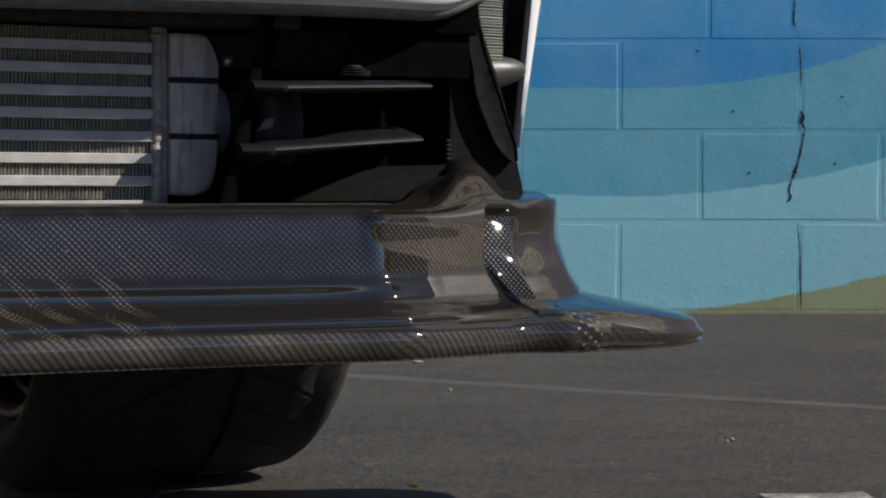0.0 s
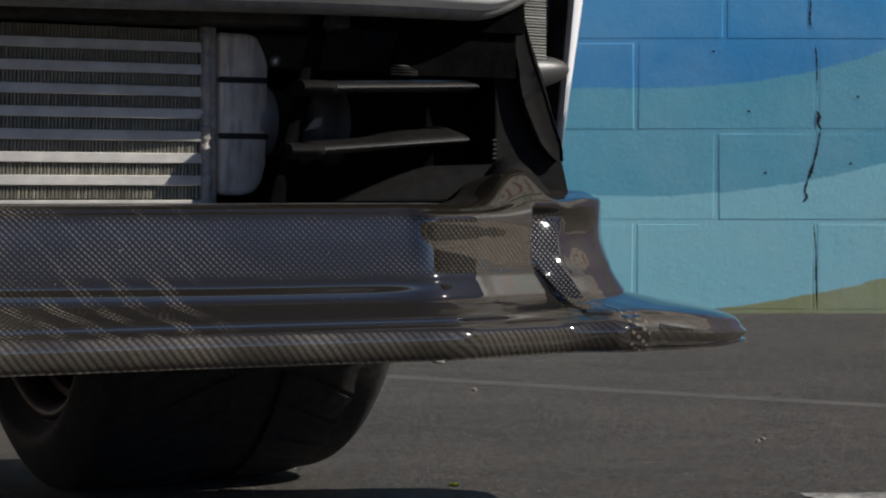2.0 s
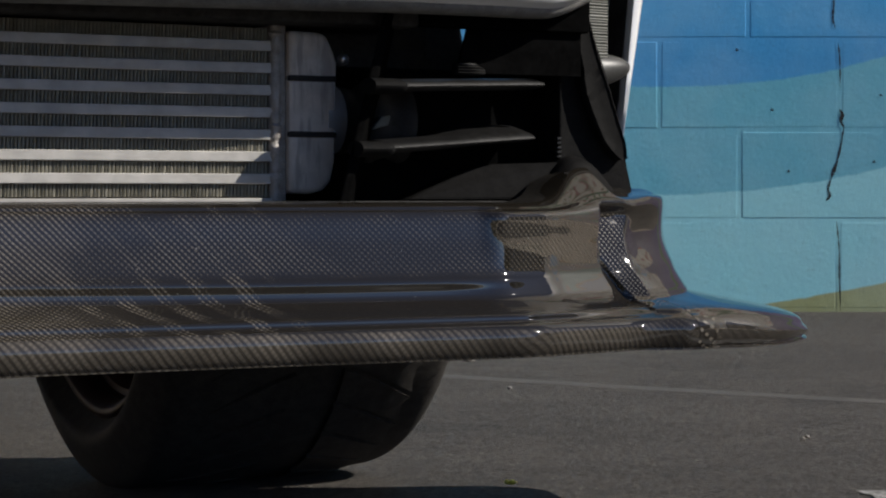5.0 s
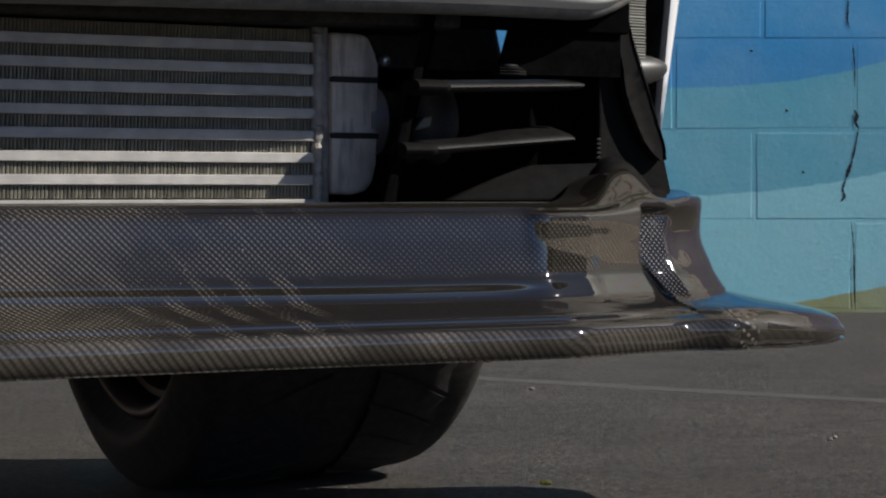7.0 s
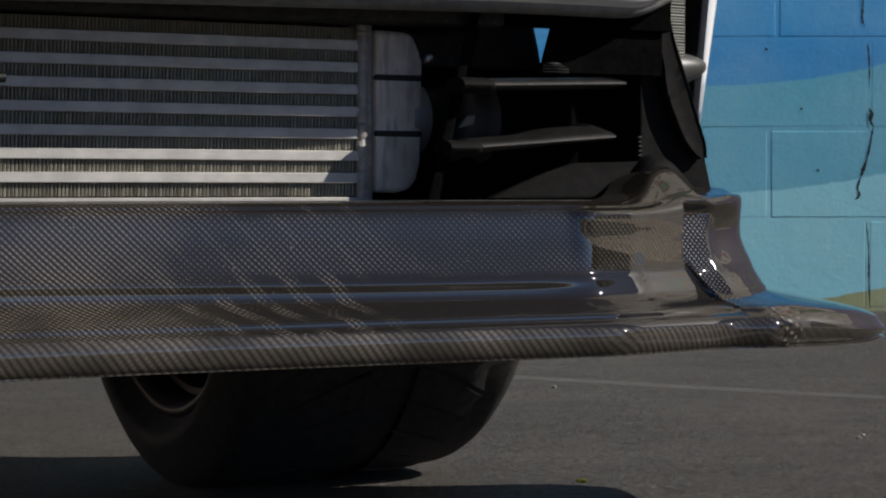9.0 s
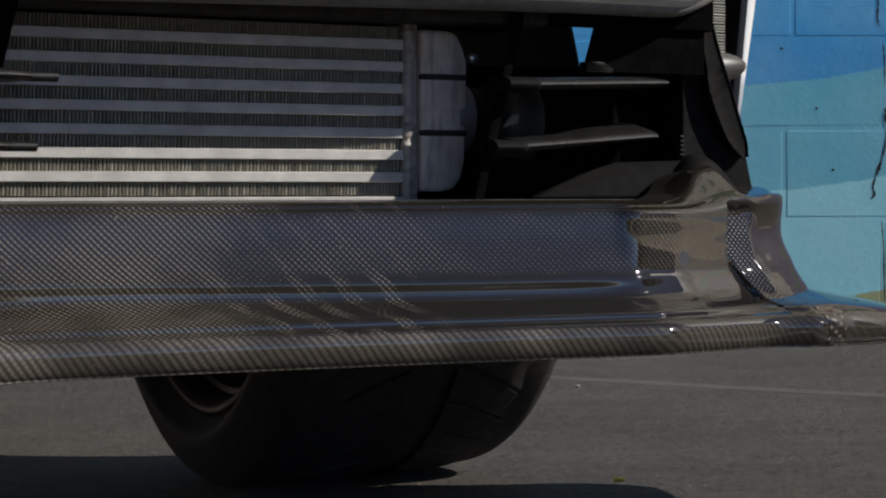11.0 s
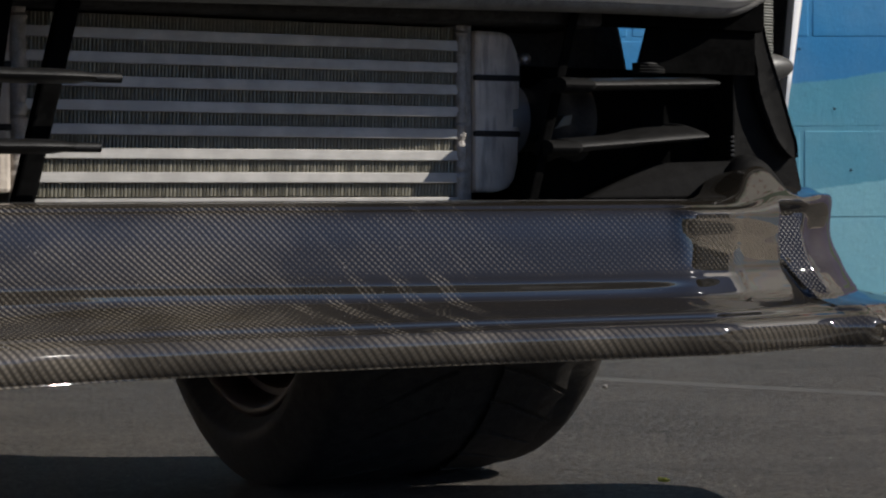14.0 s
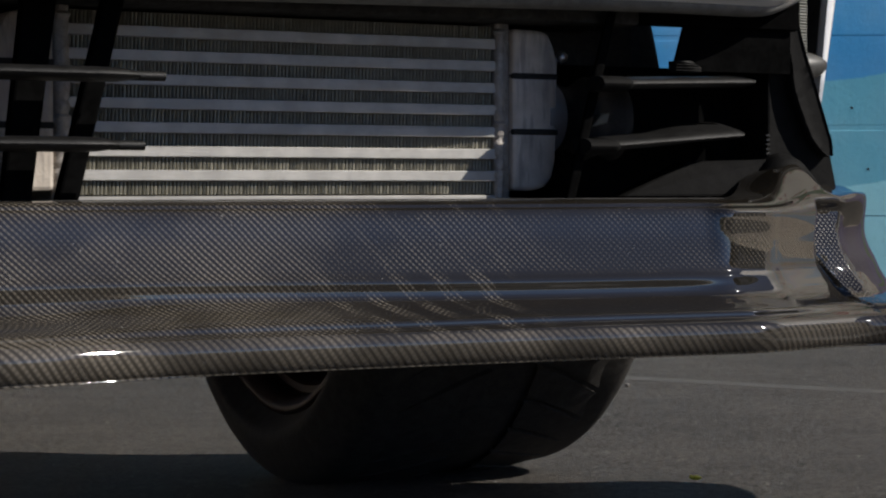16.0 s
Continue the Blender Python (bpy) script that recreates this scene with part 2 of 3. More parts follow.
    col = a.mix(a.math('MULTIPLY', dark_streak, 0.55), col, (0.17, 0.15, 0.14))
    return a.set(base_color=col, metallic=0.05, roughness=a.lerp(cloud, 0.4, 0.65), normal=a.bump(a.math('ADD', cloud, a.math('MULTIPLY', grain, 0.15)), 0.0012))


CARBON = carbon_material()
MURAL = wall_material()
ASPHALT = asphalt_material()
LINE = worn_paint_material("faded_line_paint", (0.056, 0.0495, 0.0425), (0.086, 0.0755, 0.064))
BRIGHT_LINE = worn_paint_material("worn_line_paint", (0.09, 0.085, 0.08), (0.42, 0.41, 0.38))
BAR = aluminium_material("core_aluminium", (0.51, 0.49, 0.455), 0.5, 0.5, 0.12)
TANK = tank_material()
FIN = simple("fin_aluminium", (0.25, 0.235, 0.185), 0.55, 0.35, 0.2, 120)
WELD = simple("weld_aluminium", (0.30, 0.275, 0.25), 0.5, 0.5, 0.3, 160, 0.0012)
CHROME = simple("polished_metal", (0.80, 0.80, 0.80), 0.3, 0.8, 0.05)
BLACK = simple("black_plastic", (0.009, 0.0088, 0.0086), 0.5, 0.0, 0.4, 90, 0.0006, shine=0.25)
SLAT = simple("dusty_black_plastic", (0.006, 0.0058, 0.0056), 0.5, 0.0, 0.5, 160, 0.0004, shine=0.3)
SATIN = simple("satin_black_plastic", (0.010, 0.010, 0.010), 0.4, 0.0, 0.4, 60, 0.0003, shine=0.4)
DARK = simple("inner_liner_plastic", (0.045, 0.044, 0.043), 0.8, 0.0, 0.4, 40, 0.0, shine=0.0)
DULL_BLACK = simple("dull_black_plastic", (0.0075, 0.0073, 0.0071), 0.7, 0.0, 0.4, 90, 0.0006, shine=0.06)
# blacker than the other liners: deep shade put into the colour
SHADED_BLACK = simple("shaded_black_plastic", (0.0035, 0.0035, 0.0035), 0.9, 0.0, 0.4, 40, 0.0, shine=0.0)
UNDERSIDE = simple("grey_underside_plastic", (0.15, 0.147, 0.14), 0.6, 0.0, 0.3, 90, 0.0004, shine=0.3)
STRAP = simple("dark_rubber", (0.024, 0.023, 0.022), 0.75, 0.0, 0.3, shine=0.2)
GREY = simple("grey_plastic", (0.075, 0.077, 0.064), 0.5, 0.0, 0.2, 50)
SILVER = simple("silver_paint", (0.048, 0.048, 0.046), 0.42, 0.2, 0.15, 50)
WHITE = simple("white_car_paint", (0.80, 0.80, 0.79), 0.3, 0.0, 0.02, 20, 0.00002, 1.0)
RUBBER = simple("tyre_rubber", (0.043, 0.040, 0.037), 0.75, 0.0, 0.35, 90, 0.0005, shine=0.15)
RIM = simple("bronze_rim", (0.030, 0.018, 0.016), 0.5, 0.1, 0.2, shine=0.1)
CRACK = simple("crack_void", (0.012, 0.014, 0.016), 0.95)
MORTAR = MURAL
PEBBLE = simple("pale_grit", (0.20, 0.185, 0.165), 0.8, 0.0, 0.4, 200)
DUST = simple("pale_dust", (0.12, 0.115, 0.11), 0.9)
PETAL = simple("yellow_petal", (0.62, 0.56, 0.05), 0.6, 0.0, 0.3, 300)


# ---------------------------------------------------------------- mesh tools
def smooth01(x, lo, hi):
    t = min(1.0, max(0.0, (x - lo) / (hi - lo)))
    return t * t * (3 - 2 * t)


def bell(x, c, left, right):
    w = left if x < c else right
    return math.exp(-((x - c) / w) ** 2)


def finish(bm, name, mat, smooth=True, angle=40):
    bmesh.ops.recalc_face_normals(bm, faces=bm.faces)
    me = bpy.data.meshes.new(name)
    for f in bm.faces:
        f.smooth = smooth
    if smooth:
        for e in bm.edges:
            if len(e.link_faces) == 2 and e.calc_face_angle(0) > radians(angle):
                e.smooth = False
    bm.to_mesh(me)
    bm.free()
    me.materials.append(mat)
    return me


def part(name, bm, mat, parent, label="", smooth=True, at=None, angle=40):
    ob = new(name, finish(bm, name, mat, smooth, angle))
    ob.parent = parent
    if at is not None:
        ob.matrix_basis = at
    return tagged(ob, label)


def thing(name, label, category, at=None, group="", kind=""):
    ob = new(name)
    if at is not None:
        ob.matrix_world = at
    return tagged(ob, label, category, group, kind)


def add_box(bm, x0, x1, y0, y1, z0, z1, bevel=0.0, seg=2):
    made = bmesh.ops.create_cube(bm, size=1)["verts"]
    for v in made:
        v.co = Vector(((x0 + x1) / 2 + v.co.x * (x1 - x0), (y0 + y1) / 2 + v.co.y * (y1 - y0), (z0 + z1) / 2 + v.co.z * (z1 - z0)))
    if bevel:
        es = {e for v in made for e in v.link_edges}
        bmesh.ops.bevel(bm, geom=list(es), offset=bevel, segments=seg, affect='EDGES', profile=0.5)


def box(*a, **k):
    bm = bmesh.new()
    add_box(bm, *a, **k)
    return bm


def loft(rows, closed_ring=False, caps=False, uv=None):
    """A skin over rows of points; uv: the same rows of (u, v)."""
    bm = bmesh.new()
    vs = [[bm.verts.new(p) for p in r] for r in rows]
    layer = bm.loops.layers.uv.new("UVMap") if uv else None
    n = len(rows[0])
    for i in range(len(rows) - 1):
        for j in range(n if closed_ring else n - 1):
            k = (j + 1) % n
            f = bm.faces.new((vs[i][j], vs[i][k], vs[i + 1][k], vs[i + 1][j]))
            if layer:
                for loop, (a, b) in zip(f.loops, ((i, j), (i, k), (i + 1, k), (i + 1, j))):
                    loop[layer].uv = uv[a][b]
    if caps and closed_ring:
        bm.faces.new(vs[0])
        bm.faces.new(list(reversed(vs[-1])))
    return bm


def rounded(points, reps):
    """A smooth curve (Catmull-Rom) through points, reps steps between each two."""
    pts = [Vector(p) for p in points]
    out = []
    for i in range(len(pts) - 1):
        a, b, c, d = pts[max(0, i - 1)], pts[i], pts[i + 1], pts[min(len(pts) - 1, i + 2)]
        for k in range(reps):
            t = k / reps
            out.append(0.5 * (2 * b + (c - a) * t + (2 * a - 5 * b + 4 * c - d) * t * t + (3 * b - a - 3 * c + d) * t ** 3))
    out.append(pts[-1])
    return out


def slab(outline, direction, bevel=0.0):
    """A flat outline (3D points) given thickness along direction, edges eased."""
    bm = bmesh.new()
    a = [bm.verts.new(p) for p in outline]
    b = [bm.verts.new(Vector(p) + Vector(direction)) for p in outline]
    bm.faces.new(a)
    bm.faces.new(list(reversed(b)))
    for i in range(len(a)):
        j = (i + 1) % len(a)
        bm.faces.new((a[i], b[i], b[j], a[j]))
    if bevel:
        bmesh.ops.bevel(bm, geom=list(bm.edges), offset=bevel, segments=2, affect='EDGES', profile=0.5)
    return bm


def lathe(profile, steps=64):
    """Spin (x, r) about the x axis."""
    rows = []
    for i in range(steps):
        c, s = math.cos(2 * math.pi * i / steps), math.sin(2 * math.pi * i / steps)
        rows.append([(x, r * c, r * s) for x, r in profile])
    return loft(rows + [rows[0]])


# ---------------------------------------------------------------- ground
def ground_height(y, x=0.0):
    """The asphalt falls away from the car, then rises a little to the wall."""
    return 0.006 - 0.024 * smooth01(y, 1.6, 2.45) - 0.004 * smooth01(y, 2.4, 3.1) + 0.018 * smooth01(y, 3.2, 4.6) - 0.019 * smooth01(-x, 0.2, 0.65)


def build_ground():
    xs = [-400, -60, -12, -4, -1.5, -1.0] + [-0.7 + 0.05 * i for i in range(15)] + [1.5, 4, 12, 60, 400]
    ys = [-400, -60, -12, -3, 0, 1.0] + [1.6 + 0.06 * i for i in range(51)] + [4.75, 12, 60, 400]
    bm = loft([[(x, y, ground_height(y, x)) for y in ys] for x in xs])
    ob = new("ground", finish(bm, "ground", ASPHALT))
    tagged(ob, "dark grey worn asphalt car park with coarse grit", "ground", kind="structure")


def ribbon(a, b, width, lift, name, label, mat):
    """A worn painted line on the ground with ragged edges."""
    a, b = Vector((*a, 0)), Vector((*b, 0))
    d = (b - a)
    side = Vector((-d.y, d.x, 0)).normalized() * width / 2
    rng = random.Random(5)
    rows = []
    n = max(4, int(d.length / 0.012))
    for i in range(n + 1):
        p = a + d * i / n
        row = []
        for k in (-1, -0.5, 0, 0.5, 1):
            q = p + side * k * (1 + (rng.uniform(-0.1, 0.1) if abs(k) == 1 else 0))
            if i in (0, n):
                q += d.normalized() * rng.uniform(-0.006, 0.006)
            row.append((q.x, q.y, ground_height(q.y, q.x) + lift))
        rows.append(row)
    ob = new(name, finish(loft(rows), name, mat))
    return tagged(ob, label, "road marking", kind="structure")


def build_grit():
    """Loose grit over the asphalt near the car."""
    rng = random.Random(11)
    verts, faces = [], []
    for _ in range(1500):
        y = rng.uniform(1.5, 4.5)
        x = rng.uniform(-1.2, 1.4)
        r = rng.choice((0.0006, 0.0008, 0.001, 0.0014))
        z = ground_height(y, x)
        b = len(verts)
        for dx, dy, dz in ((r, 0, 0.2 * r), (0, r, 0.4 * r), (-r, 0, 0.3 * r), (0, -r, 0.2 * r), (0, 0, 1.2 * r)):
            verts.append((x + dx * rng.uniform(0.6, 1.4), y + dy * rng.uniform(0.6, 1.4), z + dz))
        for i in range(4):
            faces.append((b + i, b + (i + 1) % 4, b + 4))
    me = bpy.data.meshes.new("grit")
    me.from_pydata(verts, [], faces)
    me.materials.append(PEBBLE)
    tagged(new("grit", me), "pale loose grit scattered on the asphalt", "grit", kind="stuff")


def pebble(x, y, r, squash, rng):
    bm = bmesh.new()
    bmesh.ops.create_icosphere(bm, subdivisions=2, radius=r)
    for v in bm.verts:
        v.co *= rng.uniform(0.82, 1.12)
        v.co.z *= squash
    ob = new("pebble", finish(bm, "pebble", PEBBLE))
    ob.location = (x, y, ground_height(y) + r * squash * 0.7)
    tagged(ob, "small pale pebble lying on the asphalt", "pebble", "pebbles on the asphalt")


def flower(x, y):
    f = thing("fallen_blossom", "small bright yellow blossom fallen on the asphalt", "blossom", pose(x, y, ground_height(y)))
    rng = random.Random(3)
    for i in range(5):
        a = i * 72 + rng.uniform(-15, 15)
        bm = bmesh.new()
        bmesh.ops.create_uvsphere(bm, u_segments=8, v_segments=6, radius=0.0028)
        for v in bm.verts:
            v.co.z = v.co.z * 0.5 + 0.10 * (v.co.x + 0.003)
            v.co.x = v.co.x * 1.15 + 0.0028
        part("petal", bm, PETAL, f, at=pose(0, 0, 0.0035 + 0.001 * (i % 2), 0, rng.uniform(-30, 5), a))


# ---------------------------------------------------------------- wall
WALL_Y, BLOCK_W, BLOCK_H, JOINT = 4.68, 0.4064, 0.2032, 0.009


def block_mesh(w, rng):
    h = BLOCK_H - JOINT
    bm = box(-w / 2, w / 2, 0, 0.09, -h / 2, h / 2, bevel=0.0026, seg=2)
    for v in bm.verts:
        v.co += Vector((rng.uniform(-0.0012, 0.0012), rng.uniform(-0.0003, 0.0003), rng.uniform(-0.0012, 0.0012)))
    return finish(bm, "block", MURAL, False)


def build_wall():
    wall = tagged(new("wall_north"), "painted concrete block wall with a blue, teal and olive mural", "wall", kind="structure")
    wall.location = (0, WALL_Y, 0)
    part("mortar", box(-1.15, 60, 0.0006, 0.12, -0.05, 8.94), MORTAR, wall, "painted mortar joints")
    rng = random.Random(8)
    full = [block_mesh(BLOCK_W - JOINT, rng) for _ in range(6)]
    rest_v, rest_f = [], []
    x_ref, z_ref = 0.8515, -0.0005
    for c in range(44):
        off = 0.0 if c % 2 == 0 else BLOCK_W / 2 - (0.022 if c == 1 else 0.004)
        for k in range(-24, 148):
            xc = x_ref - BLOCK_W / 2 + off + k * BLOCK_W + rng.uniform(-0.002, 0.002)
            if not -1.0 < xc < 59.7:
                continue
            zc = z_ref + (c + 0.5) * BLOCK_H
            if c < 10 and -1.6 < xc < 3.4:
                ob = new("block", full[rng.randrange(6)])
                ob.parent = wall
                ob.matrix_basis = pose(xc, rng.uniform(-0.0003, 0.0003), zc, 0, 0, rng.uniform(-0.04, 0.04))
            else:
                w, h, b = (BLOCK_W - JOINT) / 2, (BLOCK_H - JOINT) / 2, len(rest_v)
                rest_v += [(xc - w, 0, zc - h), (xc + w, 0, zc - h), (xc + w, 0, zc + h), (xc - w, 0, zc + h),
                           (xc - w, 0.05, zc - h), (xc + w, 0.05, zc - h), (xc + w, 0.05, zc + h), (xc - w, 0.05, zc + h)]
                rest_f += [tuple(b + i for i in f) for f in ((0, 1, 2, 3), (0, 4, 5, 1), (1, 5, 6, 2), (2, 6, 7, 3), (3, 7, 4, 0))]
    me = bpy.data.meshes.new("far_blocks")
    me.from_pydata(rest_v, [], rest_f)
    me.materials.append(MURAL)
    ob = tagged(new("far_blocks", me), kind="stuff")
    ob.parent = wall
    crack(wall, [(0.834, 0.72), (0.838, 0.69), (0.836, 0.655), (0.842, 0.635)], 0.003)
    crack(wall, [(0.848, 0.60), (0.852, 0.56), (0.853, 0.50)], 0.0025)
    crack(wall, [(0.852, 0.452), (0.858, 0.44), (0.855, 0.425), (0.862, 0.412)], 0.006)
    crack(wall, [(0.862, 0.412), (0.855, 0.37), (0.847, 0.335)], 0.0035)
    crack(wall, [(0.848, 0.337), (0.840, 0.315), (0.835, 0.30)], 0.0065)
    crack(wall, [(0.835, 0.30), (0.827, 0.274), (0.831, 0.258), (0.822, 0.246)], 0.004)
    crack(wall, [(0.846, 0.20), (0.852, 0.14), (0.853, 0.07), (0.856, 0.0)], 0.003)
    for x, z in ((0.737, 0.312), (0.945, 0.483), (0.93, 0.333), (0.62, 0.585), (0.70, 0.45)):
        crack(wall, [(x - 0.003, z), (x, z + 0.001), (x + 0.003, z - 0.001)], 0.004)
    part("coping", box(-1.2, 60, -0.03, 0.16, 8.94, 9.01, bevel=0.01), MURAL, wall)
    return wall


def crack(wall, points, width):
    rng = random.Random(int(points[0][1] * 1000))
    pts = rounded([(x, -0.0009, z) for x, z in points], 8)
    rows = []
    for i, p in enumerate(pts):
        w = width * 0.75 * rng.uniform(0.35, 1.25) * min(1, 0.25 + 3 * min(i, len(pts) - 1 - i) / len(pts))
        d = (pts[min(i + 1, len(pts) - 1)] - pts[max(0, i - 1)]).normalized()
        s = Vector((d.z, 0, -d.x)) * w
        rows.append([p - s, p - Vector((0, 0.0003, 0)), p + s])
    part("crack", loft(rows), CRACK, wall, "dark open crack")


def build_distance():
    """Low hills and scrub all round, far beyond the car park; unseen, added for the lip's reflections."""
    a = Mat("far_hills")
    pos = a.place()
    col = a.mix(a.step(a.noise(pos, 0.09, 4), 0.42, 0.6), (0.20, 0.17, 0.11), (0.045, 0.055, 0.03))
    _, hy, _ = a.xyz(pos)
    dry = a.mix(a.step(a.noise(pos, 0.15, 4), 0.5, 0.62), (0.72, 0.60, 0.46), (0.24, 0.23, 0.12))
    col = a.mix(a.step(a.math('ADD', hy, a.math('MULTIPLY', a.noise(pos, 0.05, 3), 30.0)), -6.0, 0.0), col, dry)
    mat = a.set(base_color=col, roughness=0.9)
    rows = []
    for i in range(241):
        t = 2 * math.pi * i / 240
        turn = t - 2 * math.pi if t > math.pi else t
        # heights made up to suit what the lip mirrors
        h = 15 - 10 * math.exp(-((turn + 0.95) / 0.6) ** 8) + 38 * math.exp(-((turn - 0.04) / 0.40) ** 8) + 4 * math.sin(3 * t + 1) + 8 * noise.noise(Vector((5 * math.cos(t), 5 * math.sin(t), 0.3)))
        rows.append([(r * math.cos(t), r * math.sin(t), z) for r, z in ((90, -0.1), (98, 0.35 * h), (112, 0.75 * h), (135, h), (190, 0.4 * h))])
    ob = new("backdrop", finish(loft(rows), "backdrop", mat))
    tagged(ob, "unseen tan and dark olive wooded hills added for reflections in the lip", "hills", kind="structure")


# ---------------------------------------------------------------- car
CAR = pose(-0.183, 1.508, 0, 0, 0, 28.7)
car = thing("car", "white sports car with a carbon fibre lip on the asphalt", "car", CAR)


def lip_base():
    """The plan of the lip's upright face: straight, then round the corner to the rear."""
    pts, heads = [], []
    x, y, s, ds = -0.542, -0.0900, -0.55, 0.0005
    while s < 0.64:
        th = radians(-2.5) * smooth01(s, -0.35, -0.15) + radians(-2.2) * smooth01(s, -0.10, -0.05) + radians(16.7) * smooth01(s, 0.106, 0.128) + radians(24) * smooth01(s, 0.248, 0.266) + radians(20) * smooth01(s, 0.295, 0.37) + radians(29) * smooth01(s, 0.37, 0.51)
        pts.append((x, y, s))
        heads.append(th)
        x += math.cos(th) * ds
        y += math.sin(th) * ds
        s += ds
    return pts, heads


def lap(rows, uvs, band):
    """A strip of weave laid over the blade's edge."""
    strip = [[Vector(p) + Vector((0.0001, -0.0003, 0.0002)) for p in rows[i][82:138]] for i in band]
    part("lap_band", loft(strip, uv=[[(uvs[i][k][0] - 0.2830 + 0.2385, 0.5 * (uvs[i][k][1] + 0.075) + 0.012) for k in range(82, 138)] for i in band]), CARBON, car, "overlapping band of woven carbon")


def dust(rows):
    """Specks of dust and small chips on the lip's face."""
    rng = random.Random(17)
    verts, faces = [], []
    for _ in range(80):
        i, k = rng.randrange(8, len(rows) - 240), rng.choice((rng.randrange(30, 56), rng.randrange(30, 107)))
        p, q, w = Vector(rows[i][k]), Vector(rows[i + 1][k]), Vector(rows[i][k + 1])
        n = (w - p).cross(q - p).normalized()
        n = n if n.y < 0 else -n
        a, c = (q - p).normalized(), (w - p).normalized()
        r = rng.choice((0.0003, 0.0004, 0.0004, 0.0006, 0.0009))
        p = p + (q - p) * rng.random() + (w - p) * rng.random()
        b = len(verts)
        verts += [tuple(p + a * r), tuple(p + c * r * rng.uniform(0.6, 1.3)), tuple(p - a * r), tuple(p - c * r), tuple(p + n * r * 0.6)]
        faces += [(b + j, b + (j + 1) % 4, b + 4) for j in range(4)]
    me = bpy.data.meshes.new("dust")
    me.from_pydata(verts, [], faces)
    me.materials.append(DUST)
    ob = tagged(new("dust", me), "pale specks of dust", kind="stuff")
    ob.parent = car


def facet(s, z):
    """The shallow scoop beside the corner, and the leaf-shaped facet that leans back out of it."""
    low = 1 - smooth01(z, 0.178, 0.222)
    left, right = 0.2235 + 0.030 * low, 0.2525 + 0.022 * low
    tall = smooth01(z, 0.170, 0.182) * (1 - smooth01(z, 0.246, 0.258))
    q = (s - left) / (right - left)
    scoop = -0.12 * max(0.0, min(s, left) - 0.150) * smooth01(s, 0.150, 0.175) * (1 - smooth01(s, left, 0.31))
    lean = 0.0085 - 0.0125 * min(1.0, max(0.0, (z - 0.186) / 0.062))
    leaf = smooth01(q, -0.06, 0.05) * (1 - smooth01(q, 0.95, 1.25))
    upright = 0.205 * max(0.0, z - 0.209) * smooth01(s, 0.100, 0.118) * (1 - smooth01(q, -0.12, 0.02))
    return tall * (scoop + upright + (lean + 0.0016 * (q - 0.5)) * leaf)


def build_lip():
    pts, heads = lip_base()
    rows, uvs = [], []

    def on_base(s):
        f = min(max((s + 0.55) / 0.0005, 0), len(pts) - 1.001)
        i, t = int(f), f - int(f)
        th = heads[i] * (1 - t) + heads[i + 1] * t
        return pts[i][0] * (1 - t) + pts[i + 1][0] * t, pts[i][1] * (1 - t) + pts[i + 1][1] * t, math.sin(th), -math.cos(th)

    steps = [-0.55]
    while steps[-1] < 0.485:
        steps.append(steps[-1] + (0.0014 if 0.12 < steps[-1] < 0.34 else 0.004))
    for s in steps:
        hump = bell(s, 0.233, 0.034, 0.030)
        top = 0.2545 + 0.0270 * hump + 0.0105 * smooth01(s, 0.233, 0.292) - 0.020 * smooth01(s, 0.380, 0.435) - 0.06 * smooth01(s, 0.41, 0.57)
        back = 0.012 + 0.034 * bell(s, 0.233, 0.036, 0.106)
        mid = 0.004 + 0.018 * bell(s, 0.282, 0.028, 0.10)
        brow = 0.0065 + 0.004 * hump
        step = 1 - smooth01(s, 0.06, 0.19)
        b = 0.043 + 0.072 * smooth01(s, 0.21, 0.43) - 0.060 * smooth01(s, 0.455, 0.515)
        thin = smooth01(s, 0.28, 0.43)
        nose = bell(s, -0.425, 0.03, 0.080)
        b += 0.0190 * nose
        low = 0.003 * smooth01(s, 0.21, 0.43)
        left = 0.004 * smooth01(-s, 0.0, 0.4)
        prof = [(-back - 0.043, top + 0.002 - 0.006 * hump), (-back - 0.010, top + 0.0025 - 0.0015 * hump), (-back, top),
                (-(0.45 * back + 0.55 * brow) - 0.001 * (1 - hump), 0.45 * top + 0.55 * (top - 0.007 - 0.0215 * hump) + 0.001 * (1 - hump)),
                (-brow, top - 0.007 - 0.0215 * hump),
                (-mid * 0.35 - 0.0018, 0.2285), (0.0012 + 0.0008 * step, 0.2085 + left), (0.0042 + 0.0013 * step, 0.2015 + left), (0.0085 - 0.0033 * step, 0.1945 + left), (0.0125 - 0.0053 * step, 0.189 + left), (0.020 - 0.002 * step, 0.1835 + left * 0.6),
                (b * 0.72, 0.1787 - 0.008 * thin), (b - 0.010, 0.1745 - 0.011 * thin), (b - 0.004, 0.1712 - 0.012 * thin - low), (b - 0.0003, 0.1652 - 0.010 * thin - low), (b - 0.0012, 0.157 - 0.004 * thin - low),
                (b - 0.005, 0.1505 - low), (b - 0.012, 0.1485 - low), (-0.02, 0.150)]
        prof = [(o + 0.008 * nose * smooth01(z, 0.18, 0.20), z) for o, z in prof]
        curve = rounded([(0, o, z) for o, z in prof], 8)
        row, uv, run = [], [], 0.0
        for k, c in enumerate(curve):
            if k:
                run += (c - curve[k - 1]).length
            x, y, nx, ny = on_base(s - 0.55 * (0.225 - max(c.z, 0.172)) * bell(s, 0.31, 0.08, 0.10))
            o = c.y + facet(s, c.z)
            row.append((x + nx * o, y + ny * o, c.z))
            uv.append((s, -run))
        base = uv[48][1]
